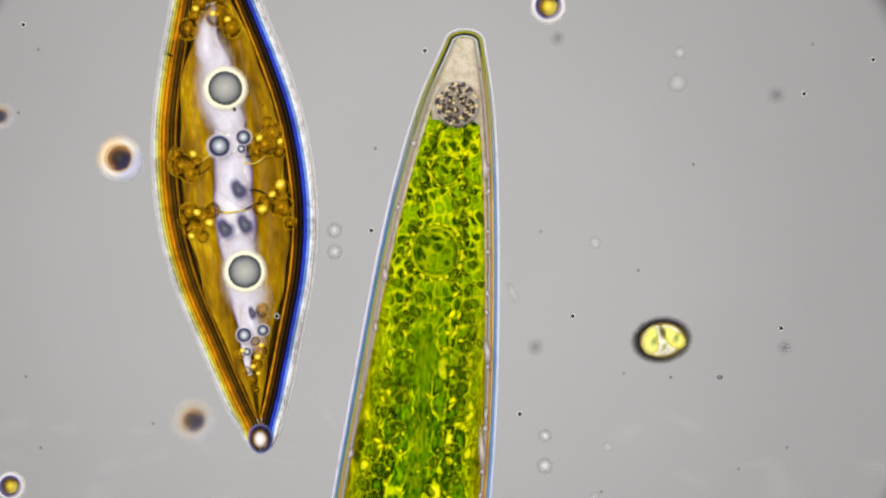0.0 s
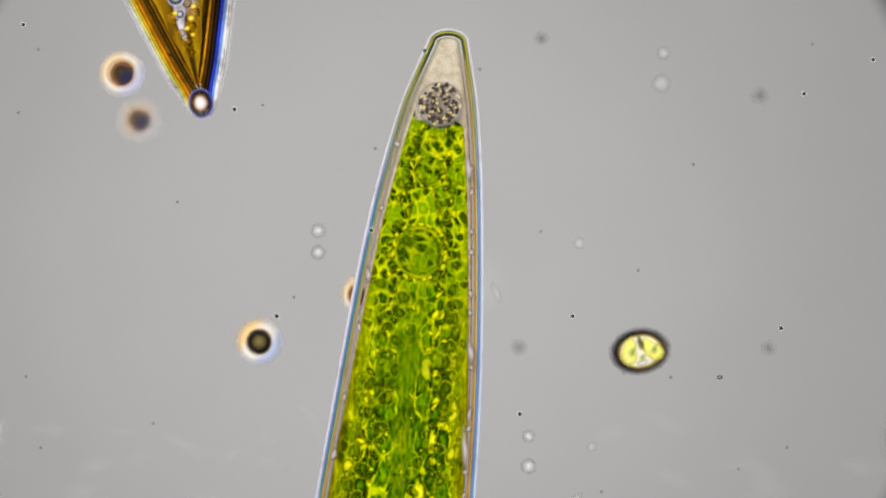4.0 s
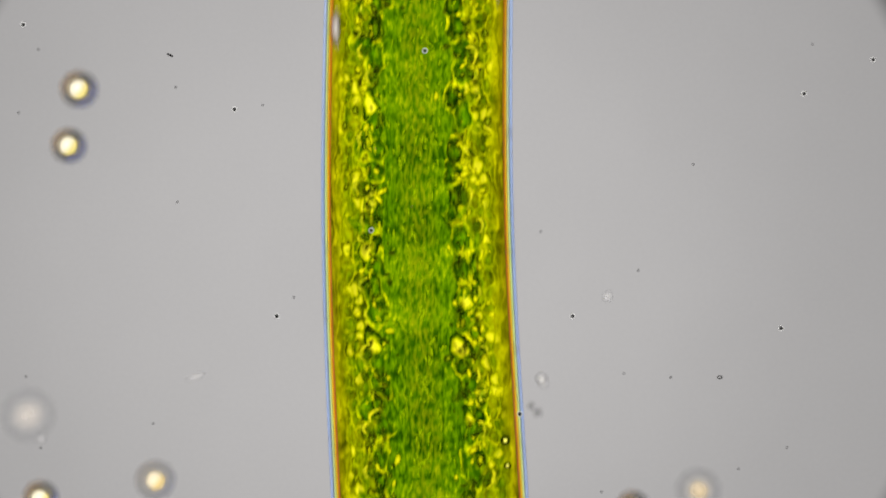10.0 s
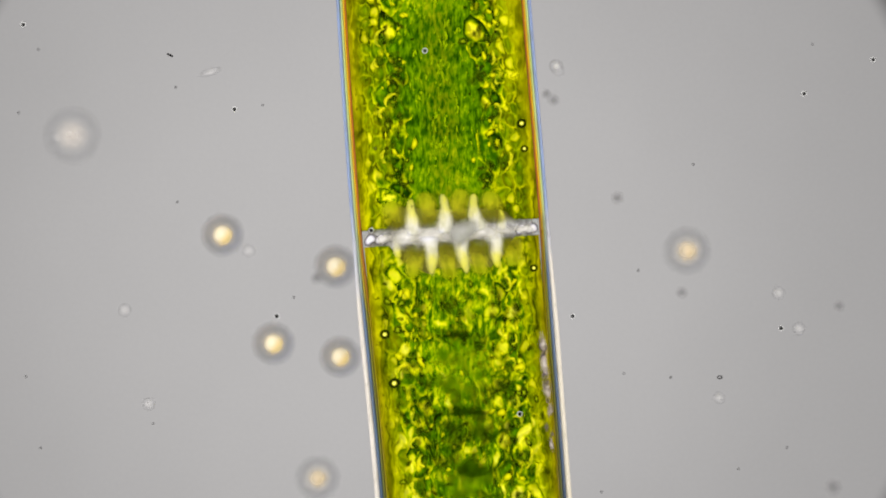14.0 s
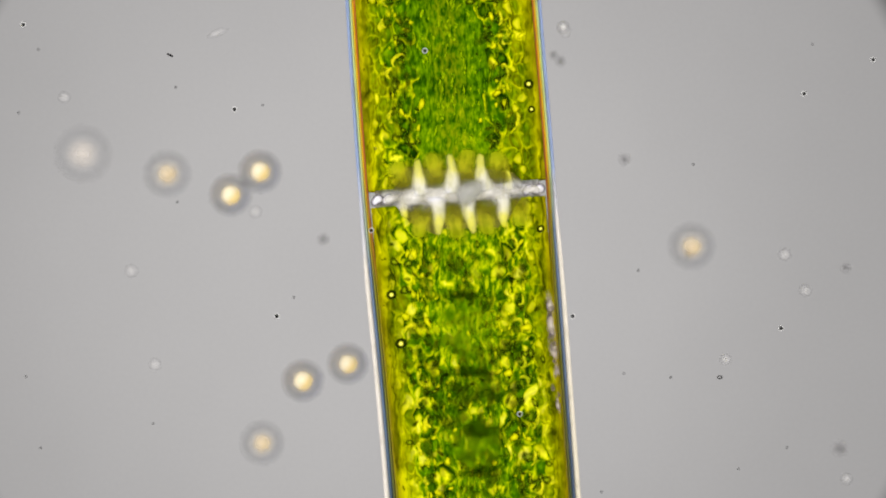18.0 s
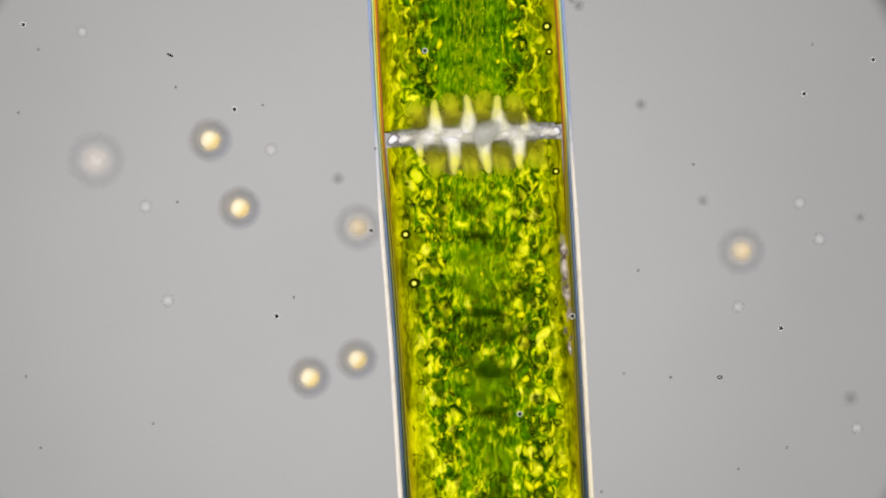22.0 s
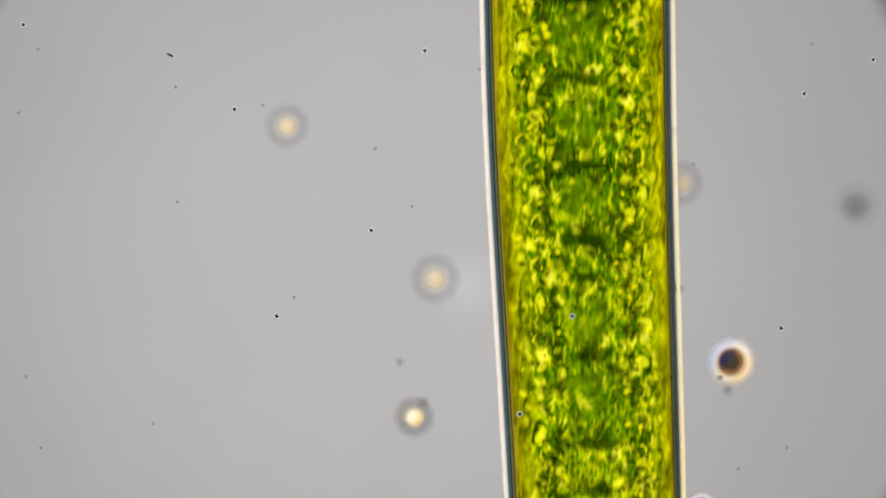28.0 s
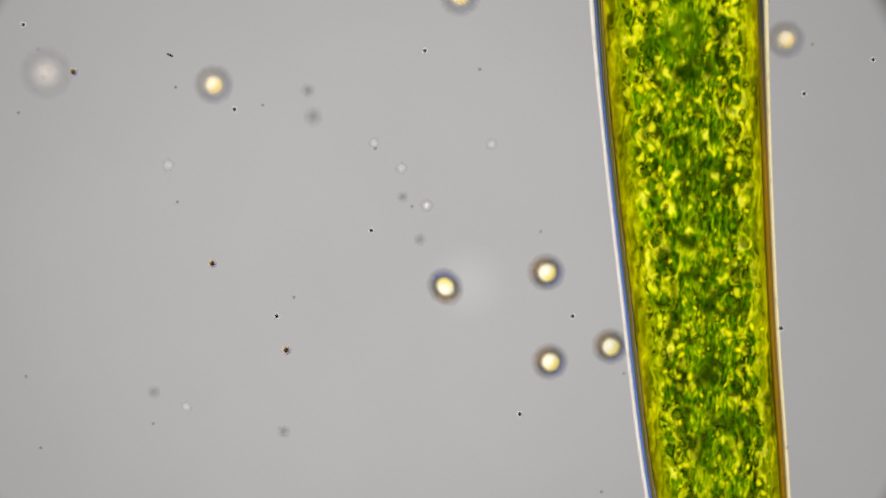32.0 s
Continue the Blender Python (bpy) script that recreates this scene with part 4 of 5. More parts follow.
# clear lilac pockets between chloroplast and wall
for u, v, long in ((-0.89, 1455, 0.11), (-0.90, 2560, 0.055), (0.89, 2470, 0.05), (0.88, 620, 0.03), (0.87, 790, 0.045), (0.80, 300, 0.03)):
    s = on_cell(u, v, FOCUS + 0.09)
    domes([(s, 0.0095, long / 0.0095, math.pi / 2 + 0.08 * (v > 3000), 2.0 + v)], "clear_pocket", pocket, alga, "pale lilac clear pocket along the wall")

# ---- the boat-shaped diatom ----
DIATOM_STATIONS = ((-468, 0, 8), (-458, 0, 20), (-410, 0, 32), (-360, 0, 49), (-260, 0, 80), (-160, 0, 110), (-60, 0, 127), (40, 0, 129),
                   (140, 0, 119), (240, 0, 96), (340, 0, 67), (420, 0, 45), (470, 0, 31), (500, 0, 21), (512, 0, 8))


def spindle(inset, z0, depth, y0=-468, y1=512, step=12, seg=28, x0=-1.0, x1=1.0, wob=0.0):
    """A pointed boat shape; x0 and x1 cut out a slice across it."""
    bm = bmesh.new()
    rows = []
    for y in np.arange(y0, y1 + 0.1, step):
        half = max(smooth(DIATOM_STATIONS, max(-468, min(512, y)), 2) - inset, 1.5) / 1000
        lo, hi = half * x0, half * x1
        m, w = (lo + hi) / 2, (hi - lo) / 2
        if wob:
            m += wob * noise.noise(Vector((y * 0.012, x0 * 5, 1)))
            w *= 1 + 0.25 * noise.noise(Vector((y * 0.016, x0 * 9, 4)))
        rows.append([bm.verts.new((m + w * math.cos(2 * math.pi * i / seg), y / 1000, z0 + depth * min(1.0, half * 12) * math.sin(2 * math.pi * i / seg))) for i in range(seg)])
    for a, b in zip(rows, rows[1:]):
        for i in range(seg):
            bm.faces.new((a[i], a[(i + 1) % seg], b[(i + 1) % seg], b[i]))
    bm.faces.new(rows[0]), bm.faces.new(rows[-1])
    bmesh.ops.recalc_face_normals(bm, faces=bm.faces[:])
    lay = bm.loops.layers.uv.new("lay")
    where = {v: (abs(math.cos(2 * math.pi * i / seg)), 0.0) for r in rows for i, v in enumerate(r)}
    for f in bm.faces:
        for lp in f.loops:
            lp[lay].uv = where[lp.vert]
    return bm


def shell_rail(side, out, half_wide, z, high):
    bm = bmesh.new()
    rows = []
    for y in np.arange(-468, 513, 12):
        half = max(smooth(DIATOM_STATIONS, max(-468, min(512, y)), 2), 2) / 1000
        if half + out < 0.004:
            continue
        taper = max(0.0, min(1.0, (y + 476) / 80, (520 - y) / 80)) ** 0.6
        x = side * (half * (0.6 + 0.4 * taper) + out * (taper if out > 0 else 1.0))
        rows.append([bm.verts.new((x + half_wide * math.cos(2 * math.pi * i / 8), y / 1000, z + high * math.sin(2 * math.pi * i / 8))) for i in range(8)])
    for a, b in zip(rows, rows[1:]):
        for i in range(8):
            bm.faces.new((a[i], a[(i + 1) % 8], b[(i + 1) % 8], b[i]))
    bm.faces.new(rows[0]), bm.faces.new(rows[-1])
    bmesh.ops.recalc_face_normals(bm, faces=bm.faces[:])
    return bm


def tint(name, r, g, b, k=0.75, alpha=None, scale=20.0):
    return plain_material(name, rgb(r, g, b), rgb(r * k, g * k, b * k), scale, 0.4, alpha)


n = Nodes("diatom_gold")
c = n.scaled(n.coords(), 1.0, 0.28, 1.0)
f = n.math("ADD", n.math("MULTIPLY", n.noise(c, 26.0, 2.0), 0.7), n.math("MULTIPLY", n.noise(c, 120.0, 2.0), 0.3))
gold_plate = n.finish(n.ramp(f, [(0.34, rgb(98, 70, 0)), (0.46, rgb(138, 101, 0)), (0.55, rgb(160, 121, 0)), (0.66, rgb(206, 170, 8))]), 0.35, bump=f, depth=0.003)
diatom = new("diatom")
tagged(diatom, "golden-brown boat-shaped diatom with two round clear vacuoles", "diatom")
DZ = 0.07
part("valve", spindle(30, DZ, 0.045), tint("diatom_brown", 118, 84, 0, 0.6, None, 30), diatom, "brown glassy shell")
# Left and right tints paint the optical colour fringes onto the shell's edge lines.
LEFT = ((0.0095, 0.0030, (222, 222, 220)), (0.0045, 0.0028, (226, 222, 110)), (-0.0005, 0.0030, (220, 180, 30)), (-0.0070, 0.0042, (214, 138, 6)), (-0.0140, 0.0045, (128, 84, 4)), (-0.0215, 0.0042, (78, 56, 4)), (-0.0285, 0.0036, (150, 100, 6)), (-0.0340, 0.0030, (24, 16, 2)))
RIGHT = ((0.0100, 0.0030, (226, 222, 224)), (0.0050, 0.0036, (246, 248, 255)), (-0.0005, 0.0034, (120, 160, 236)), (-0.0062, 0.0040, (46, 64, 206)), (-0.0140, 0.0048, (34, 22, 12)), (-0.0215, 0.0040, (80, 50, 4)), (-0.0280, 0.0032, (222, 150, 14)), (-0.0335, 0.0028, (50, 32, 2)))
# The bright halo of light outside the shell is painted as a pale rail.
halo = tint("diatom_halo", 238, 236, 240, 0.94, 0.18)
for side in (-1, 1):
    part("shell_halo", shell_rail(side, 0.0150, 0.0040, DZ - 0.004, 0.008), halo, diatom, "painted pale halo outside the shell")
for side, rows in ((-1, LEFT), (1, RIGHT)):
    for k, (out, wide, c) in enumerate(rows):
        part("shell_fringe", shell_rail(side, out, wide, DZ + 0.001 * k, 0.012), tint("diatom_fringe", *c), diatom, "thin line of the shell's edge with its painted colour fringe")
for side in (-1, 1):
    x0, x1 = (-0.97, -0.28) if side < 0 else (0.28, 0.97)
    part("chloroplast", spindle(34, DZ + 0.030, 0.030, -420, 440, 10, 20, x0, x1, 0.010), gold_plate, diatom, "golden brown chloroplast plate")
part("clear_plasm", spindle(50, DZ + 0.040, 0.026, -330, 340, 10, 24, -0.50, 0.46, 0.022), blob_material("diatom_clear", [(0.0, rgb(246, 245, 248)), (0.6, rgb(230, 227, 238)), (0.85, rgb(150, 130, 190)), (1.0, rgb(150, 116, 60))], [(0.0, 0.97), (0.75, 0.92), (0.98, 0.0)], mottle=(rgb(196, 190, 216), 0.5)), diatom, "whitish clear plasm along the middle")

def strand(points, r, material, parent, label):
    """A thin thread of plasm through the points."""
    bm = bmesh.new()
    rows = [[bm.verts.new((x + r * 0.3 * math.cos(1.047 * i), y + r * math.cos(1.047 * i), z + r * math.sin(1.047 * i))) for i in range(6)] for x, y, z in points]
    for a, b in zip(rows, rows[1:]):
        for i in range(6):
            bm.faces.new((a[i], a[(i + 1) % 6], b[(i + 1) % 6], b[i]))
    bm.faces.new(rows[0]), bm.faces.new(rows[-1])
    bmesh.ops.recalc_face_normals(bm, faces=bm.faces[:])
    return part("cross_strand", bm, material, parent, label)


dark_thread, bright_thread = tint("dark_thread", 52, 38, 8), tint("bright_thread", 232, 205, 90)
for y, lo, hi, m, amp in ((0.064, -0.085, -0.030, bright_thread, 0.010), (0.058, 0.026, 0.085, bright_thread, 0.012), (0.050, -0.095, -0.035, dark_thread, 0.012), (0.070, 0.030, 0.070, dark_thread, 0.010),
                          (-0.030, -0.070, -0.022, dark_thread, 0.007), (-0.034, -0.024, 0.020, bright_thread, 0.002), (-0.032, 0.018, 0.052, dark_thread, 0.006), (-0.012, 0.030, 0.090, dark_thread, 0.012), (-0.052, -0.090, -0.045, dark_thread, 0.012)):
    xs = np.linspace(lo, hi, 14)
    strand([(x, y + amp * math.sin(60 * x + 40 * y), DZ + 0.070) for x in xs], 0.0018, m, diatom, "thin wavy strand of plasm across the cell")
# Droplet ramps paint in the bright middles, dark rims and halos of refracted light.
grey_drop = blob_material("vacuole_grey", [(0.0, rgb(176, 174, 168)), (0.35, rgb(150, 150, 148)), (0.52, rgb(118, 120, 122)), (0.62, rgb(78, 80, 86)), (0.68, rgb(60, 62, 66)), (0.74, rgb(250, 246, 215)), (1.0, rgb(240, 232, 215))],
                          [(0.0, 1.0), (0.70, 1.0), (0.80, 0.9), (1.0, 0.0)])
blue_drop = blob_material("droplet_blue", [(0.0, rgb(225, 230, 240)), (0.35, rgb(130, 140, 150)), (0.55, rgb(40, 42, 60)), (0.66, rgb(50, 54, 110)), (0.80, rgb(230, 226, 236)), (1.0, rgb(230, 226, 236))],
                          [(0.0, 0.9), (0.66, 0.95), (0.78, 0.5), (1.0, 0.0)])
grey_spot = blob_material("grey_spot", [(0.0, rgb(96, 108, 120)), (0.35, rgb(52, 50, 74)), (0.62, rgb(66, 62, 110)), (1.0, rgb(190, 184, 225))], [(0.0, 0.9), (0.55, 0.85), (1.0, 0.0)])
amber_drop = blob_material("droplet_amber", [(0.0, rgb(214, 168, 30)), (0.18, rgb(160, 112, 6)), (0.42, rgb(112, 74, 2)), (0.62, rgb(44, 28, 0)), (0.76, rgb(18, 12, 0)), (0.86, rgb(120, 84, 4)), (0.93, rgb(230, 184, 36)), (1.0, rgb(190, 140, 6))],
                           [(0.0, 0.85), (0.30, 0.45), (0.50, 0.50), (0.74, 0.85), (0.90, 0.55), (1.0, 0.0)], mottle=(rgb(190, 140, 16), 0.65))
haze = blob_material("plasm_haze", [(0.0, rgb(240, 238, 250)), (0.6, rgb(232, 228, 240)), (1.0, rgb(190, 150, 60))], [(0.0, 0.9), (0.5, 0.6), (1.0, 0.0)], mottle=(rgb(214, 208, 224), 0.5))
for x, y, r, long in ((-0.006, 0.180, 0.056, 1.7), (0.004, -0.150, 0.056, 1.6), (0.002, 0.020, 0.040, 1.6), (-0.02, 0.26, 0.028, 2.0), (0.008, -0.235, 0.028, 2.2)):
    domes([(Vector((x, y, DZ + 0.054)), r, long, 1.57, 1.2)], "plasm_patch", haze, diatom, "whitish clear plasm round a vacuole")
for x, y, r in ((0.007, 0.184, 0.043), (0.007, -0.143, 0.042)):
    domes([(Vector((x, y, DZ + 0.076)), r, 1.0, 0.4, 0.2)], "vacuole", grey_drop, diatom, "round grey vacuole with a painted bright halo", even=True)
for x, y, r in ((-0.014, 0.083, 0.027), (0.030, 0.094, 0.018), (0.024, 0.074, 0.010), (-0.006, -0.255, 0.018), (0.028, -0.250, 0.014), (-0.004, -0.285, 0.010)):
    domes([(Vector((x, y, DZ + 0.080)), r, 1.0, 0.0, x * 90)], "oil_droplet", blue_drop, diatom, "small clear droplet with a painted dark rim", even=True)
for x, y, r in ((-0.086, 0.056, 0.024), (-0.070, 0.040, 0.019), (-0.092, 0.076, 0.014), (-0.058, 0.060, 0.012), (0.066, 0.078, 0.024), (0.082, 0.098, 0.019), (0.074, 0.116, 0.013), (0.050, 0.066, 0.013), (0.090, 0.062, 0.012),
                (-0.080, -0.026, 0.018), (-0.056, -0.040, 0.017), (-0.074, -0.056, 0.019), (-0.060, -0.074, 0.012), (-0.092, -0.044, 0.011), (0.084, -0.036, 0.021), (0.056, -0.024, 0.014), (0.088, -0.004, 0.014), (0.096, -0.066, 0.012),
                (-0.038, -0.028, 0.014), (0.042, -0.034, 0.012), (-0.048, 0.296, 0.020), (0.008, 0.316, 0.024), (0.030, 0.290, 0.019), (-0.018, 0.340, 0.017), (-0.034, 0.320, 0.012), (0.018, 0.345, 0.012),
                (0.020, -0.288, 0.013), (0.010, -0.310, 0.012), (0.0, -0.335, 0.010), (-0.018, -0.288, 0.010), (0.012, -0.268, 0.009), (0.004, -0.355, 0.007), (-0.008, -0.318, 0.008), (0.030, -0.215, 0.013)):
    domes([(Vector((x, y, DZ + 0.074)), r, 1.12, x * 40, 0.0)], "oil_droplet", amber_drop, diatom, "amber droplet with a painted highlight and dark rim", even=True)
for x, y, r, long in ((0.012, 0.002, 0.019, 1.2), (-0.020, -0.064, 0.019, 1.25), (0.016, -0.060, 0.019, 1.25), (0.012, -0.218, 0.009, 1.6)):
    domes([(Vector((x, y, DZ + 0.078)), r, long, 1.5 + 4 * x, 9 * x)], "plasm_shadow", grey_spot, diatom, "dusky violet spot in the clear plasm")
# Highlights of the amber droplets, painted as small yellow domes.
spark = blob_material("gold_glint", [(0.0, rgb(252, 240, 120)), (0.5, rgb(236, 200, 40)), (1.0, rgb(200, 156, 8))], [(0.0, 1.0), (0.5, 0.8), (1.0, 0.0)])
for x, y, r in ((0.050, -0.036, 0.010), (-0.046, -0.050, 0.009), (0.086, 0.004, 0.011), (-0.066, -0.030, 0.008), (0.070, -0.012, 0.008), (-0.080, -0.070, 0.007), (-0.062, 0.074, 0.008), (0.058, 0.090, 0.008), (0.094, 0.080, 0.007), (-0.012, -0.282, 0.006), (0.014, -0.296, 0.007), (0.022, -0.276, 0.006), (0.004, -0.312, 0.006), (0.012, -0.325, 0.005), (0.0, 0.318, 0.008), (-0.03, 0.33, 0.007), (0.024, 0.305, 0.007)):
    domes([(Vector((x, y, DZ + 0.084)), r, 1.2, 8 * x, 0.0)], "gold_glint", spark, diatom, "painted yellow glint", even=True)
# The tip's white glint and blue fringe are painted by the ramp.
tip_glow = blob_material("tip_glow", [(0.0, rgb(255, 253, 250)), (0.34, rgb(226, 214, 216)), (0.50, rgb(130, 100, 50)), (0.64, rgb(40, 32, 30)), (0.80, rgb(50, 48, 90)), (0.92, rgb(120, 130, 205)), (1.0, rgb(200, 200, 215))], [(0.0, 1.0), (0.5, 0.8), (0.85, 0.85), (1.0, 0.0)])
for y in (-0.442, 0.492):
    domes([(Vector((0, y + (-0.002 if y < 0 else 0.002), DZ + 0.022)), 0.024, 1.2, 1.57, 0.0)], "shell_tip", tip_glow, diatom, "dark-edged glassy shell tip with a painted white glint and blue fringe", even=True)

# ---- small round cells in the water ----
GREY = rgb(70, 68, 70)
# Bright middles, dark rims, halos and colour fringes are refracted light painted in.
LOOKS = {
    "sharp": ("round cell with a bright cream middle and a dark rim painted in", cored("cell_sharp",
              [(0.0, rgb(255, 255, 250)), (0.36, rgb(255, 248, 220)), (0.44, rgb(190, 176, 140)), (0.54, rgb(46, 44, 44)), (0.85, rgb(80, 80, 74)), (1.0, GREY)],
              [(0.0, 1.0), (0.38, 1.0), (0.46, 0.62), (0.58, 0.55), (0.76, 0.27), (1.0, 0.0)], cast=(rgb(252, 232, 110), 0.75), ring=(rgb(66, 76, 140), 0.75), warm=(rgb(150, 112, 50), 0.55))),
    "mid": ("round cell with a cream middle and a soft grey rim painted in", cored("cell_mid",
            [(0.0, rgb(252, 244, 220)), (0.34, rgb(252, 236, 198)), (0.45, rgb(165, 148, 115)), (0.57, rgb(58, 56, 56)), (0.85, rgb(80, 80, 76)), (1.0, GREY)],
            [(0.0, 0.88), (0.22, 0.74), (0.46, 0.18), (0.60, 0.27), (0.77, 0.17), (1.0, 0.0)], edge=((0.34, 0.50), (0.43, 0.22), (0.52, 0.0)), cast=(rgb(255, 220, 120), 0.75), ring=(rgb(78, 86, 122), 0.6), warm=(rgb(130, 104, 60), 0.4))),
    "soft": ("blurred round cell with a cream middle and a grey rim painted in", cored("cell_soft",
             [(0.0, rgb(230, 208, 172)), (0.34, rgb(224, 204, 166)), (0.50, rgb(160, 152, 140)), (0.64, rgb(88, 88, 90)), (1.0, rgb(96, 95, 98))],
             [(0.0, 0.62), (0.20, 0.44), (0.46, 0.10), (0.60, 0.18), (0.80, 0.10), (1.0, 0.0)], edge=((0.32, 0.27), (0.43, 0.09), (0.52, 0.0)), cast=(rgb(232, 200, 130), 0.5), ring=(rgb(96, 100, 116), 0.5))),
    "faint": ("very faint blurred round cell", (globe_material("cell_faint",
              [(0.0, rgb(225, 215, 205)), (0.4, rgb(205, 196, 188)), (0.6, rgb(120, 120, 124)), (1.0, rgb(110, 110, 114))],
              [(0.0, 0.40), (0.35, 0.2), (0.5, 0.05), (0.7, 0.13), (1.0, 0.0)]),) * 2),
    "dark": ("dark round cell with a painted pale halo", cored("cell_dark",
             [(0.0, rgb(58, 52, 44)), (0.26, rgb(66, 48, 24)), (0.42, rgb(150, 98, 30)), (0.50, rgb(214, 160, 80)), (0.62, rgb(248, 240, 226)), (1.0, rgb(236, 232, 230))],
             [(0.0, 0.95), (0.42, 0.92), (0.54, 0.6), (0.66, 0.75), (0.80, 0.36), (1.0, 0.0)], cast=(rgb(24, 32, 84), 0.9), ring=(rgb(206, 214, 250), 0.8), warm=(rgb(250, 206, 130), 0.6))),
    "olive": ("olive round cell with a black rim and a painted bright halo", cored("cell_olive",
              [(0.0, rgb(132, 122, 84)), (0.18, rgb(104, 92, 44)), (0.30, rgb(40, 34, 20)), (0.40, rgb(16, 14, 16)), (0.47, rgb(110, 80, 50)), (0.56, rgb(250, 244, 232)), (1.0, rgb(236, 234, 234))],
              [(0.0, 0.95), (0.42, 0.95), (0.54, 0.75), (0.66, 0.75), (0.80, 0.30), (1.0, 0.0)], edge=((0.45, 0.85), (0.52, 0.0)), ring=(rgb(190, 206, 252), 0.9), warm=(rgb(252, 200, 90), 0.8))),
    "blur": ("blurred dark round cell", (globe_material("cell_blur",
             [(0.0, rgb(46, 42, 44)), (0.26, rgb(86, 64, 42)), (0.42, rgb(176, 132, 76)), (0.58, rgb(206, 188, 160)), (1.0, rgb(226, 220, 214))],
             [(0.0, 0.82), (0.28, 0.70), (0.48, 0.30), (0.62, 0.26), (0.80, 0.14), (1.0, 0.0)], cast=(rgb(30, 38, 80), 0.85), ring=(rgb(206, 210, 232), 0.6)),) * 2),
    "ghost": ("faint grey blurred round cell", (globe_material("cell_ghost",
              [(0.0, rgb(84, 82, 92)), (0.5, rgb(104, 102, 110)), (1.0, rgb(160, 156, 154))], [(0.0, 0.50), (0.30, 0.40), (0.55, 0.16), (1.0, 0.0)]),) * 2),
    "pinpoint": ("tiny dark grain with painted bluish and orange fringes", (globe_material("speck_pinpoint",
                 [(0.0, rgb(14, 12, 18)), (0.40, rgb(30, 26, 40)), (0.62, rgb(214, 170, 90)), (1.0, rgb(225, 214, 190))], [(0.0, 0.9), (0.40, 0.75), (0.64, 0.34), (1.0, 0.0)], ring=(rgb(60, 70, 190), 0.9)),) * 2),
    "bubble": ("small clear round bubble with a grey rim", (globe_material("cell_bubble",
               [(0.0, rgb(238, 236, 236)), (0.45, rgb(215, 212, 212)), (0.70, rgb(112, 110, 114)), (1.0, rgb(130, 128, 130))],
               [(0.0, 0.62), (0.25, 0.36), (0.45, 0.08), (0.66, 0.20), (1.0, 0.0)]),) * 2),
    "amber": ("small golden round cell with a painted violet fringe", cored("cell_amber",
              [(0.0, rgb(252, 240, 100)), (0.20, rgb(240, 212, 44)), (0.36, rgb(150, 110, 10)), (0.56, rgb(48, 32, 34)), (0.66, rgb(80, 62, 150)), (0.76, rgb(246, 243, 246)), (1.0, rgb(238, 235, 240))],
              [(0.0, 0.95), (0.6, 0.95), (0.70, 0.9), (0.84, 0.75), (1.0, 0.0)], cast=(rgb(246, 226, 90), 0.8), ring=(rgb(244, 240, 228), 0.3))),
    "speck": ("tiny pale round speck of debris in the water", (globe_material("speck_pale",
              [(0.0, rgb(235, 232, 232)), (0.5, rgb(215, 213, 214)), (0.72, rgb(120, 118, 122)), (1.0, rgb(130, 128, 130))],
              [(0.0, 0.20), (0.4, 0.09), (0.55, 0.04), (0.7, 0.10), (1.0, 0.0)]),) * 2),
    "dot": ("tiny dark round speck of debris in the water", (globe_material("speck_dark",
            [(0.0, rgb(70, 68, 72)), (1.0, rgb(140, 138, 140))], [(0.0, 0.36), (0.4, 0.2), (1.0, 0.0)]),) * 2),
}
CORED = ("sharp", "mid", "soft", "dark", "amber", "olive")
MESHES = {}
DRIFTERS = []


def cell(look_name, r, track, name="round_cell", category="cell", long=1.0, turn=0.0, flat=0.9, lift=0.0):
    """A small body on the slide with the way it takes through the field: seconds and millimetres."""
    label, mat = LOOKS[look_name]
    if look_name not in MESHES:
        MESHES[look_name] = []
        for at, m in (((0, 0, 1), mat[0]), ((0, 0, 0), mat[1])):
            bm = ball_mesh(at, 1, seg=28, rings=16)
            me = bpy.data.meshes.new(name)
            bm.to_mesh(me)
            bm.free()
            me.materials.append(m)
            me.shade_smooth()
            MESHES[look_name].append(me)
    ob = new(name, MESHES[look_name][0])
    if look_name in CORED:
        # The core carries the light focused by the cell, as painted colour.
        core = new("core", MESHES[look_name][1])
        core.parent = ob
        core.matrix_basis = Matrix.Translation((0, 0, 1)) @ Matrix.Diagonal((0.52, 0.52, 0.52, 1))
        tagged(core, "dark core" if look_name in ("dark", "olive") else "painted bright focus")
    ob.scale = (r * long / 1000, r / 1000, r * flat / 1000)
    tagged(ob, label, category, "specks in the water" if category == "speck" else "round cells in the water")
    DRIFTERS.append((ob, track, r * flat / 1000, turn, lift))
    return ob


# the twin-lobed desmid
twin = new("small_desmid")
tagged(twin, "small two-lobed yellow-green desmid with a dark outline", "alga")
outline = part("outline", ball_mesh((0, 0, 0.030), 0.050, flat=0.5, seg=32, rings=16), globe_material("desmid_outline",
     [(0.0, rgb(244, 244, 232)), (0.56, rgb(240, 236, 206)), (0.64, rgb(150, 130, 60)), (0.71, rgb(40, 32, 24)), (0.80, rgb(30, 28, 34)), (0.90, rgb(90, 88, 92)), (1.0, rgb(170, 166, 165))],
     [(0.0, 0.95), (0.70, 0.95), (0.79, 0.75), (0.90, 0.35), (1.0, 0.0)], 0.050, ring=(rgb(96, 86, 56), 0.4)), twin, "dark rounded outline")
outline.scale = (1.18, 0.90, 1.0)
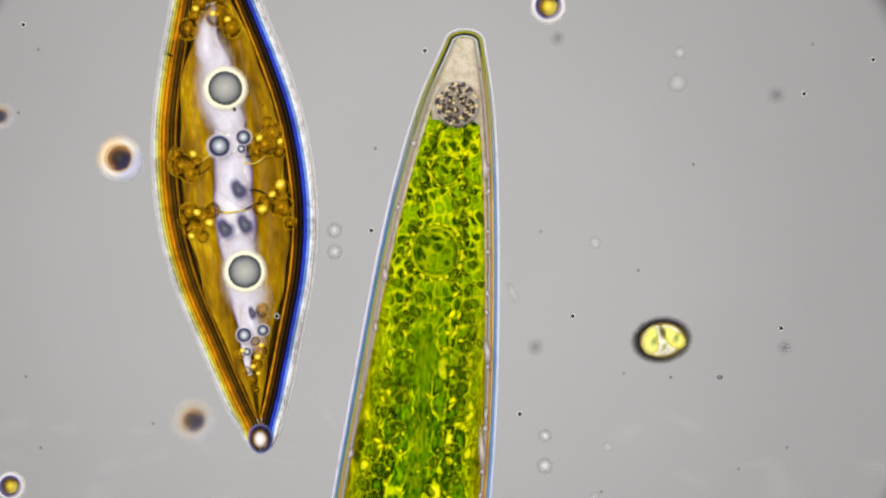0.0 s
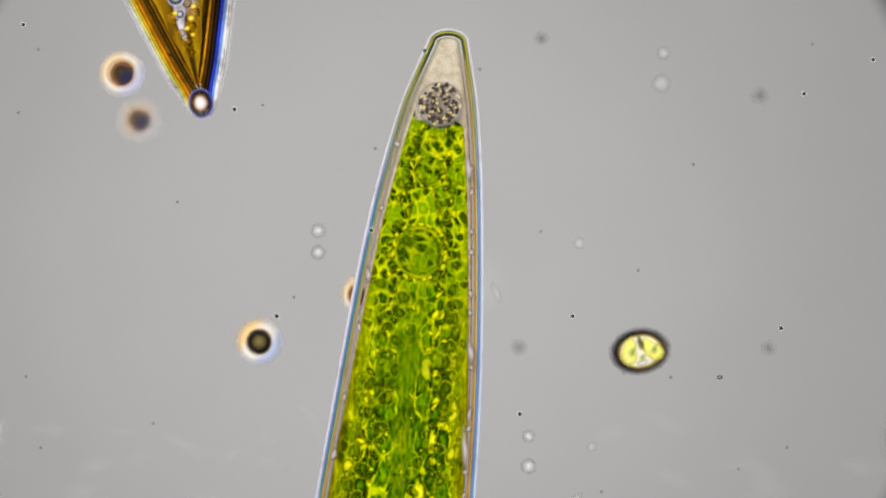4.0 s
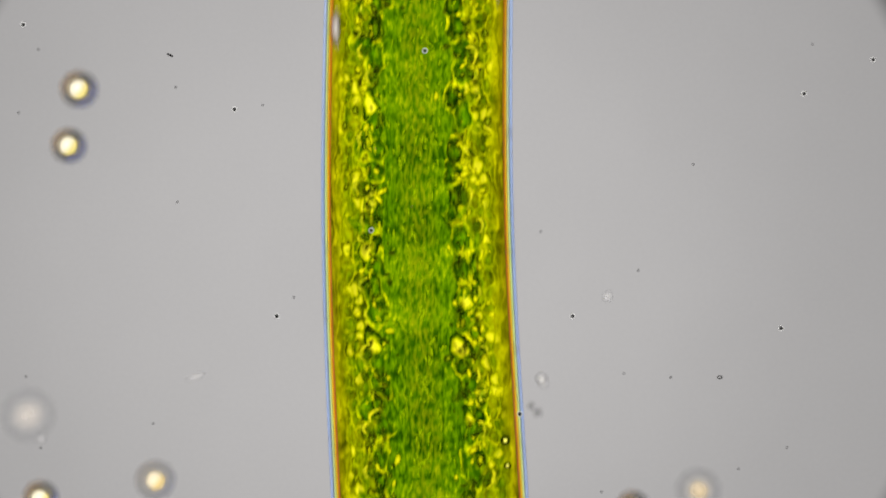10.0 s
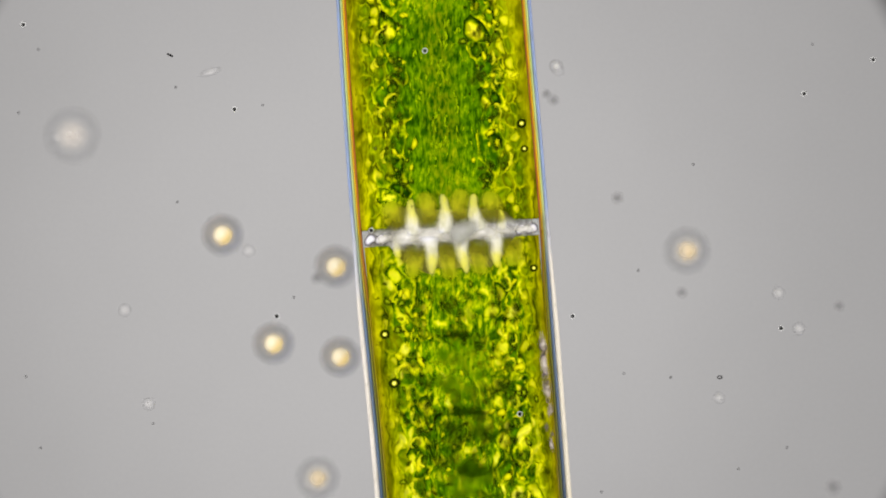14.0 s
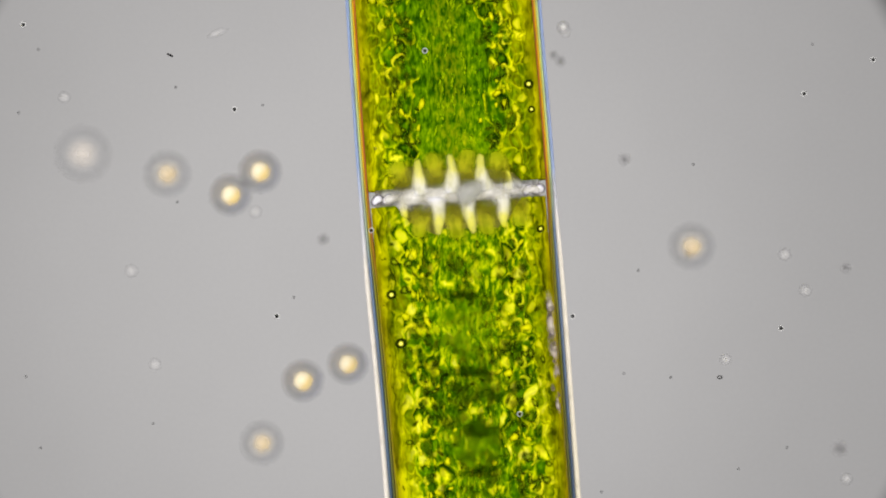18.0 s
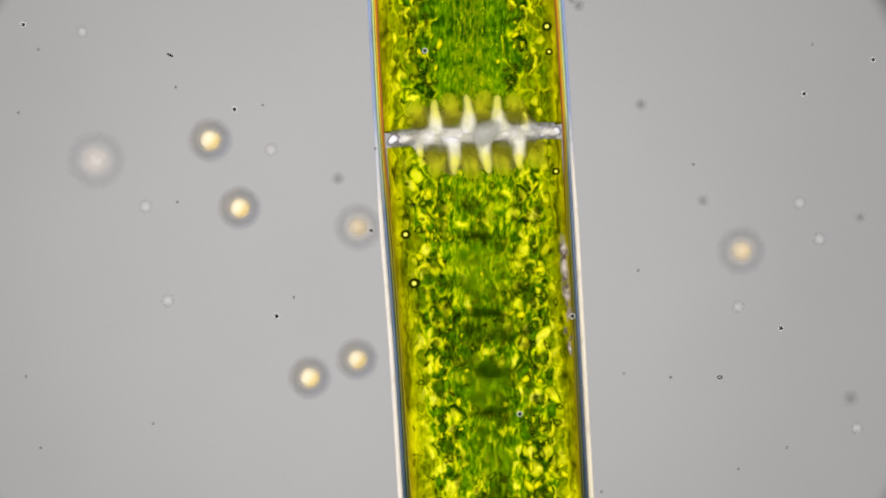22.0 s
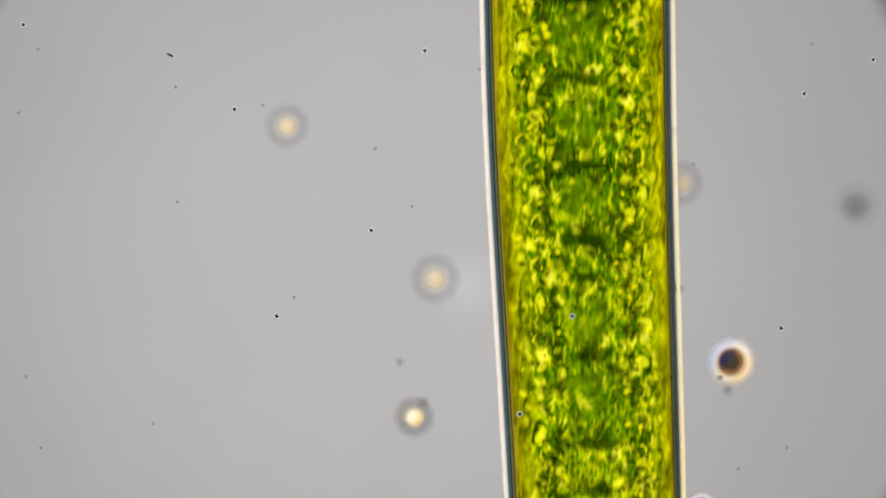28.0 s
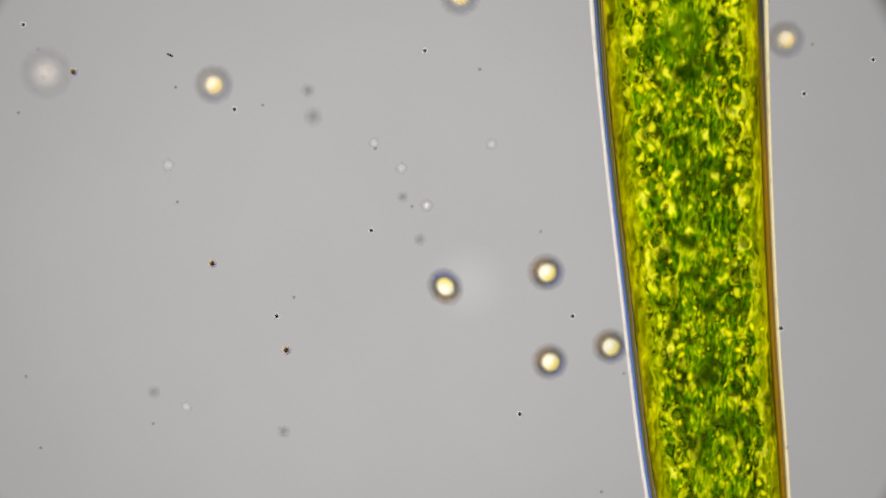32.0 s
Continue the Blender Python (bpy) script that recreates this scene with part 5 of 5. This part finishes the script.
lobe_drop = blob_material("desmid_lobe", [(0.0, rgb(240, 244, 150)), (0.45, rgb(248, 246, 120)), (0.75, rgb(252, 240, 70)), (0.90, rgb(252, 244, 120)), (1.0, rgb(240, 228, 110))], [(0.0, 1.0), (0.6, 0.9), (1.0, 0.0)], mottle=(rgb(225, 232, 150), 0.5))
lobe_core = blob_material("desmid_core", [(0.0, rgb(96, 118, 60)), (1.0, rgb(190, 196, 80))], [(0.0, 0.8), (0.5, 0.5), (1.0, 0.0)])
for k in (-1, 1):
    domes([(Vector((k * 0.0205, 0.001, 0.055)), 0.0185, 1.34, radians(90 + k * 28), 0.6)], "lobe", lobe_drop, twin, "bright yellow lobe")
    domes([(Vector((k * 0.020 + 0.004, 0.002, 0.075)), 0.0085, 1.3, radians(40), 0.4)], "lobe_core", lobe_core, twin, "greener core of the lobe")
domes([(Vector((0.0, -0.020, 0.057)), 0.008, 1.5, 0.0, 0.4)], "waist", white_finger, twin, "pale waist between the lobes")
domes([(Vector((0.001, 0.016, 0.062)), 0.0085, 2.0, 1.57, 0.4)], "notch", gap, twin, "dark notch between the lobes")
DRIFTERS.append((twin, ((0, 1171, 602), (1, 1161, 604), (2, 1148, 612), (4.5, 1130, 624), (5, 1118, 622), (5.5, 1052, 560), (6, 1028, 537), (6.5, 990, 394)), 0.03, 8.0, 0.0))

domes([(Vector((0.001, -0.010, 0.066)), 0.0075, 1.1, 0.3, 0.4)], "waist_spot", lobe_core, twin, "dusky spot at the waist")

# cells of the first stretch
cell("dark", 46, ((0, 213, 281), (0.5, 188, 314), (1, 186, 264), (1.5, 178, 222), (2, 203, 213), (2.5, 236, 196), (4.5, 192, 124), (5, 130, 131), (5.5, 44, 96), (6, 57, 70)))
cell("blur", 46, ((0, 343, 743), (0.5, 316, 688), (1, 316, 612), (2, 316, 502), (2.5, 304, 432), (4.5, 232, 168), (5, 198, 125), (5.5, 100, 30)))
cell("olive", 46, ((0, 560, 1110), (2, 525, 872), (2.5, 500, 808), (4.5, 456, 552), (5, 433, 501), (5.5, 352, 412), (6, 317, 314), (6.5, 248, 50)))
cell("dark", 38, ((2.5, 640, 1000), (4.5, 620, 304), (5, 571, 108), (5.5, 480, -90)), long=0.8)
cell("amber", 34, ((0, 970, 12), (0.5, 962, -36), (1.5, 905, -36), (2, 890, -8), (2.5, 868, 26), (4.5, 800, -60)))
cell("amber", 28, ((0, 20, 860), (1, 0, 900)))
cell("blur", 34, ((1.5, 400, 940), (2, 362, 892), (2.5, 264, 852), (4.5, -60, 760)))
cell("ghost", 62, ((5, 1600, 770), (5.5, 1520, 696), (6, 1520, 697), (6.5, 1500, 560), (7, 1530, 38)))
cell("blur", 30, ((0, 0, 205), (2, -20, 210)))
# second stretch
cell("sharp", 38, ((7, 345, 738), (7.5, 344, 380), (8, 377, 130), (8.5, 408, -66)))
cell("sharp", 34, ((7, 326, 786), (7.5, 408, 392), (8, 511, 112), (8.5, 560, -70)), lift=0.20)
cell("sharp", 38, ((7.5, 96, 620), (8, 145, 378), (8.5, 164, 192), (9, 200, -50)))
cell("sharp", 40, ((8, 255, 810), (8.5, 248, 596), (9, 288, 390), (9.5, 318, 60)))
cell("blur", 48, ((7.5, 392, 764), (8, 388, 455), (8.5, 368, 252), (9, 405, 22)))
cell("dark", 48, ((8.5, 440, 960), (9, 458, 697), (9.5, 512, 180)))
cell("sharp", 34, ((8, 987, 711), (8.5, 996, 528), (9, 1037, 346), (9.5, 1052, 40)))
cell("sharp", 32, ((7, 777, 567), (7.5, 800, 215)))
cell("sharp", 38, ((6.5, 1330, 900), (7, 1358, 402), (7.5, 1384, 40)))
cell("sharp", 36, ((7, 1090, 595), (7.5, 1116, 240), (8, 1172, -18)), name="oval_cell", long=1.35, turn=118)
cell("sharp", 17, ((7, 1204, 796), (7.5, 1228, 468), (8, 1287, 228), (8.5, 1288, 60)), name="oval_cell", long=1.3, turn=10)
cell("sharp", 40, ((9, 65, 780), (9.5, 122, 460), (10, 140, 158)))
cell("sharp", 38, ((9, 75, 884), (9.5, 102, 560), (10, 122, 258)))
cell("sharp", 38, ((9.5, 60, 1180), (10, 72, 882), (10.5, -400, 640)))
# cells that stay with the middle of the alga
cell("mid", 42, ((10, 275, 850), (10.5, 336, 616), (11, 384, 484), (11.5, 396, 392), (12, 396, 376), (13, 418, 414), (14, 394, 416), (14.5, 396, 416), (16.5, 416, 400), (17, 426, 400), (18, 408, 345), (19, 402, 347), (20, 412, 388), (21, 432, 363), (22, 424, 368), (23, 447, 370), (24.5, 428, 382), (26.5, 425, 355), (27, 415, 327), (27.5, 432, 72)))
cell("mid", 43, ((10.5, 528, 684), (11, 572, 562), (11.5, 584, 474), (12.5, 584, 476), (13, 610, 492), (13.5, 600, 484), (14.5, 592, 468), (16.5, 476, 352), (17, 503, 300), (18, 460, 304), (19, 466, 318), (20, 468, 300), (20.5, 504, 272), (21, 512, 250), (21.5, 400, 260), (22, 372, 248), (23, 380, 258), (24, 401, 243), (24.5, 410, 246), (26.5, 375, 183), (27, 337, 140)))
cell("mid", 41, ((10.5, 540, 856), (11, 582, 737), (11.5, 592, 668), (12, 604, 644), (13, 610, 640), (14.5, 604, 632), (16.5, 616, 632), (17, 617, 640), (19, 622, 638), (20, 608, 640), (21, 650, 642), (22, 632, 636), (23, 654, 640), (24.5, 682, 638), (26.5, 682, 630), (27, 683, 606), (27.5, 697, 342)))
cell("mid", 42, ((10, -140, 100), (10.5, 12, 20), (11, 110, 65), (11.5, 216, 192), (12, 328, 348), (12.5, 436, 516), (13, 520, 590), (14, 484, 608), (14.5, 528, 620), (16.5, 520, 624), (17, 523, 638), (18, 536, 674), (19, 572, 632), (20, 540, 632), (21, 600, 680), (22, 548, 668), (23, 590, 662), (24, 536, 672), (24.5, 577, 683), (26.5, 555, 672), (27, 572, 672), (27.5, 622, 398)))
cell("faint", 56, ((10, 50, 735), (10.5, 80, 468), (11, 95, 335), (11.5, 104, 272), (12, 128, 252), (13, 135, 248), (14, 128, 240), (16.5, 136, 256), (17, 145, 262), (19, 155, 275), (21, 162, 290), (23, 175, 298), (24.5, 180, 292), (26.5, 165, 290), (27, 160, 270), (27.5, 165, 25)))
cell("soft", 44, ((12.5, 576, 880), (13, 588, 868), (14.5, 556, 840), (16.5, 540, 880), (17, 522, 865), (17.5, 468, 804), (18, 464, 784), (18.5, 432, 800), (19, 455, 810), (19.5, 412, 848), (20, 400, 920), (21, 380, 1150)))
cell("soft", 47, ((16.5, -60, 650), (17, 52, 540), (17.5, 164, 416), (18, 296, 308), (18.5, 436, 248), (19, 549, 283), (19.5, 626, 388), (20, 672, 440), (20.5, 662, 474), (21, 637, 479), (21.5, 624, 445), (22, 634, 402), (22.5, 697, 366), (23, 712, 402), (23.5, 709, 450), (24, 680, 427), (24.5, 712, 408), (26.5, 675, 423), (27, 663, 428), (27.5, 697, 220)))
cell("soft", 47, ((19, -900, -400), (20.5, 330, -60), (21, 355, 105), (21.5, 388, 88), (22, 390, -60)))
cell("soft", 47, ((10, 1236, 868), (10.5, 1212, 600), (11, 1260, 437), (11.5, 1236, 360), (12, 1232, 380), (13, 1260, 382), (13.5, 1200, 416), (14, 1216, 444), (14.5, 1224, 428), (16.5, 1188, 388), (17, 1188, 457), (17.5, 1244, 436), (18, 1224, 436), (19, 1267, 362), (20, 1232, 420), (21, 1277, 425), (22, 1312, 444), (22.5, 1316, 468), (23, 1220, 525), (23.5, 1104, 540), (24, 1064, 540), (24.5, 1096, 565), (26.5, 1112, 500), (27.5, 1145, 285)))
cell("sharp", 38, ((10, 1120, 900), (10.5, 1256, 584), (11, 1437, 400), (11.5, 1640, 300)))
# last stretch
cell("soft", 50, ((27.5, 740, 960), (28, 770, 494), (28.5, 786, 320), (29, 812, 170), (29.5, 804, 56)))
cell("mid", 40, ((27.5, 690, 1180), (28, 733, 738), (28.5, 756, 632), (29, 785, 525), (29.5, 774, 440), (30, 805, 313), (30.5, 800, 240), (31, 803, 180), (31.5, 806, 92), (32, 814, -8)))
cell("mid", 38, ((28.5, 250, 880), (29, 288, 795), (29.5, 298, 690), (30, 320, 587), (30.5, 328, 506), (31, 348, 430), (31.5, 364, 292), (32, 378, 150)))
cell("faint", 50, ((28.5, -10, 830), (29, 12, 738), (30, 38, 515), (31, 50, 378), (31.5, 64, 255), (32, 82, 130)))
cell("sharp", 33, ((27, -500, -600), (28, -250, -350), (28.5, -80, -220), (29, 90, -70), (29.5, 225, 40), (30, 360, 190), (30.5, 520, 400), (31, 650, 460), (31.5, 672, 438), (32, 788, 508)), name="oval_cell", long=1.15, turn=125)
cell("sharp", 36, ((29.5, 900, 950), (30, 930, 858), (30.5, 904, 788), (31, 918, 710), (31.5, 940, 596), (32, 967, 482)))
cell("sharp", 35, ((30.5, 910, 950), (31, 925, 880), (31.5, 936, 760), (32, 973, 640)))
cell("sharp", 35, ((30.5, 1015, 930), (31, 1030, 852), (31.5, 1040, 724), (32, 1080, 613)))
cell("mid", 38, ((28, 1240, 980), (28.5, 1268, 810), (29, 1310, 682), (29.5, 1300, 580), (30, 1328, 455), (30.5, 1324, 396), (31, 1357, 322), (31.5, 1356, 192), (32, 1390, 70)))
cell("amber", 30, ((28, 1240, 900), (28.5, 1266, 744), (29, 1318, 610), (29.5, 1308, 520), (30, 1350, 390), (30.5, 1340, 304), (31, 1365, 210), (31.5, 1376, 76), (32, 1398, -50)))
# The half turn flips its painted colour fringe.
cell("dark", 48, ((27.5, 1230, 1130), (28, 1292, 640), (28.5, 1302, 462), (29, 1380, 305), (29.5, 1384, 190), (30, 1425, 32), (30.5, 1450, -60)), turn=180)
cell("ghost", 48, ((27.5, 1450, 845), (28, 1515, 365), (28.5, 1540, 190), (29, 1562, 70)))
cell("soft", 45, ((27.5, 1155, 840), (28, 1205, 325), (28.5, 1215, 150)))

# specks that keep their place on the slide
for look_name, r, t, x, y in (("bubble", 16, 0, 592, 408), ("bubble", 16, 0, 592, 446), ("dot", 18, 2, 936, 612), ("speck", 13, 2, 1043, 428), ("dot", 16, 5, 948, 62), ("speck", 14, 5, 1164, 88),
                              ("bubble", 14, 6, 848, 668), ("dot", 20, 6, 1255, 63), ("dot", 17, 6, 1272, 510), ("speck", 10, 6, 960, 686), ("speck", 20, 6, 1080, 42), ("bubble", 17, 7, 872, 45),
                              ("dot", 12, 7, 1020, 258), ("bubble", 20, 8, 198, 257), ("speck", 12, 8, 1016, 186), ("speck", 9, 8, 938, 646), ("bubble", 15, 9, 985, 243), ("dot", 14, 9, 308, 467),
                              ("speck", 13, 10, 1075, 525), ("speck", 13, 10, 962, 678), ("dot", 11, 10, 940, 719), ("bubble", 14, 13, 998, 140), ("dot", 13, 13, 994, 200), ("speck", 14, 13, 1432, 601),
                              ("dot", 12, 13, 1503, 560), ("speck", 14, 13, 1395, 538), ("dot", 14, 19, 1112, 255), ("speck", 13, 19, 122, 134), ("dot", 14, 19, 577, 390), ("dot", 18, 19, 1487, 772),
                              ("speck", 13, 19, 1498, 825), ("speck", 14, 23, 258, 353), ("dot", 13, 23, 1244, 348), ("speck", 14, 23, 480, 254), ("speck", 14, 26.5, 375, 448), ("speck", 13, 26.5, 1383, 500),
                              ("dot", 11, 29, 762, 336), ("dot", 13, 29, 1342, 382), ("dot", 15, 29, 458, 822), ("speck", 13, 30, 222, 713), ("speck", 11, 30, 586, 672), ("dot", 13, 30, 815, 165)):
    cell(look_name, r, ((t, x, y),), name="speck", category="speck")
for look_name, r, t, x, y in (("bubble", 13, 32, 755, 364), ("speck", 12, 32, 870, 255), ("dot", 14, 32, 272, 694), ("dot", 14, 32, 502, 764), ("speck", 12, 32, 330, 720), ("dot", 13, 32, 743, 424),
                              ("dot", 20, 31, 508, 464), ("speck", 12, 31, 664, 556), ("dot", 12, 31, 666, 607)):
    cell(look_name, r, ((t, x, y),), name="speck", category="speck")
for r, track in ((10, ((31, 413, 803), (32, 507, 620))), (9, ((31, 35, 314), (32, 130, 128))), (9, ((31, 292, 644), (32, 376, 467)))):
    cell("pinpoint", r, track, name="speck", category="speck")
for t, x, y, turn in ((6, 930, 780, 40), (6, 998, 825, -60), (2, 896, 515, -65), (17, 382, 85, 20)):
    cell("speck", 8, ((t, x, y),), name="rod_speck", category="speck", long=3.0, turn=turn)

# faint wisps of film on the glass
wisp = blob_material("wisp", [(0.0, rgb(222, 220, 222)), (1.0, rgb(200, 198, 200))], [(0.0, 0.06), (0.5, 0.035), (1.0, 0.0)])
rng = random.Random(21)
film_layer = new("film_layer")
tagged(film_layer, "faint pale wisps of film on the glass slide", "film")
for i in range(120):
    at = Vector((rng.uniform(-0.5, 2.3), -rng.uniform(0.76, 1.16), 0.002))
    domes([(at, rng.uniform(0.010, 0.026), rng.uniform(1.2, 4.5), rng.gauss(0, 0.3), rng.uniform(0, 6))], "wisp", wisp, film_layer)

# ---- how things move: the stage carries all, and the water drifts ----
STAGE = (
    (0, 0, 0, 0.00), (0.5, -7, 4, -0.04), (1, -8, 12, -0.14), (1.5, -6, -4, 0.15), (2, -8, -8, 0.33),
    (2.5, -11, -12, 0.32), (4.5, -32, 3, -0.05), (5, -39, -6, 0.02), (5.5, -101, -66, -0.38), (6, -120, -99, -0.28),
    (6.5, -157, -248, -0.47), (7, -103, -767, -0.75), (7.5, -79, -1126, -0.92), (8, -38, -1409, -0.88), (8.5, -7, -1605, -0.65),
    (9, 33, -1845, -0.22), (9.5, 71, -2205, -0.16), (10, 117, -2505, 0.08), (10.5, 158, -2779, 0.12), (11, 137, -2912, -0.46),
    (11.5, 102, -2968, -1.12), (12, 64, -2972, -1.75), (12.5, 53, -2986, -1.93), (13, 56, -3007, -1.75), (13.5, 62, -3019, -1.49),
    (14, 70, -3038, -1.24), (14.5, 69, -3047, -1.20), (16.5, 62, -3069, -1.69), (17, 40, -3077, -1.96), (17.5, 55, -3089, -1.68),
    (18, 88, -3108, -1.14), (18.5, 138, -3134, -0.51), (19, 135, -3147, -0.46), (19.5, 119, -3158, -0.55), (20, 126, -3175, -0.43),
    (20.5, 131, -3176, -0.67), (21, 145, -3191, -0.60), (21.5, 176, -3214, -0.19), (22, 183, -3224, -0.03), (22.5, 189, -3231, 0.10),
    (23, 203, -3237, 0.29), (23.5, 218, -3245, 0.46), (24, 263, -3262, 0.93), (24.5, 343, -3268, 1.66), (26.5, 416, -3310, 2.33),
    (27, 478, -3356, 3.26), (27.5, 441, -3625, 2.43), (28, 521, -4124, 2.67), (28.5, 537, -4290, 2.69), (29, 546, -4428, 2.32),
    (29.5, 547, -4522, 2.39), (30, 566, -4670, 2.42), (30.5, 611, -4739, 2.80), (31, 628, -4831, 2.77), (31.5, 642, -4958, 2.65),
    (32, 666, -5089, 2.68),
)


def stage_at(t):
    for a, b in zip(STAGE, STAGE[1:]):
        if t <= b[0]:
            s = (t - a[0]) / (b[0] - a[0])
            return [p + (q - p) * s for p, q in zip(a[1:], b[1:])]
    return list(STAGE[-1][1:])


def turned(x, y, deg):
    c, s = math.cos(radians(deg)), math.sin(radians(deg))
    return c * x - s * y, s * x + c * y


def motions():
    walk(alga, [(t, pose(*(place(tx + turned(PIVOT[0] * 1000, -PIVOT[1] * 1000, deg)[0], ty + turned(PIVOT[0] * 1000, -PIVOT[1] * 1000, deg)[1], FOCUS).to_2d()), 0, 0, 0, -deg)) for t, tx, ty, deg in STAGE])
    walk(slide, [(t, pose(tx / 1000, 1.9 - (ty + 4000) / 1000 - 0.1, 0)) for t, tx, ty, deg in STAGE])
    walk(film_layer, [(t, pose(*(place(tx, ty, 0.0).to_2d()), 0.0, 0, 0, -deg)) for t, tx, ty, deg in STAGE])
    # the diatom glides up and away on its own
    rows = ((0, 416, 341, 6.1), (0.5, 409, 265, 6.6), (1, 394, 181, 6.9), (1.5, 375, 109, 7.6), (2, 350, 50, 8.4), (2.5, 332, -38, 9.0),
            (4.5, 262, -280, 11.4), (5, 238, -314, 12.2), (5.5, 165, -420, 12.5), (6, 120, -560, 12.5), (32, 100, -2200, 12.5))
    walk(diatom, [(t, pose(*place(x, y, DZ), 0, 0, r) @ pose(0, 0, -DZ + 0.0)) for t, x, y, r in rows])
    for ob, track, z, turn, lift in DRIFTERS:
        rows = []
        for t, tx, ty, deg in STAGE:
            a = max((p for p in track if p[0] <= t), default=track[0], key=lambda p: p[0])
            b = min((p for p in track if p[0] >= t), default=track[-1], key=lambda p: p[0])
            s = (t - a[0]) / (b[0] - a[0]) if b[0] > a[0] else 0.0
            (ax, ay, ad), (bx, by, bd) = stage_at(a[0]), stage_at(b[0])
            (ax, ay), (bx, by) = turned(a[1] - ax, a[2] - ay, -ad), turned(b[1] - bx, b[2] - by, -bd)
            x, y = turned(ax + (bx - ax) * s, ay + (by - ay) * s, deg)
            x, y = x + tx, y + ty
            p = place(x, y, z + lift)
            rows.append((t, pose(p.x, p.y, lift, 0, 0, turn)))
        walk(ob, rows)


motions()
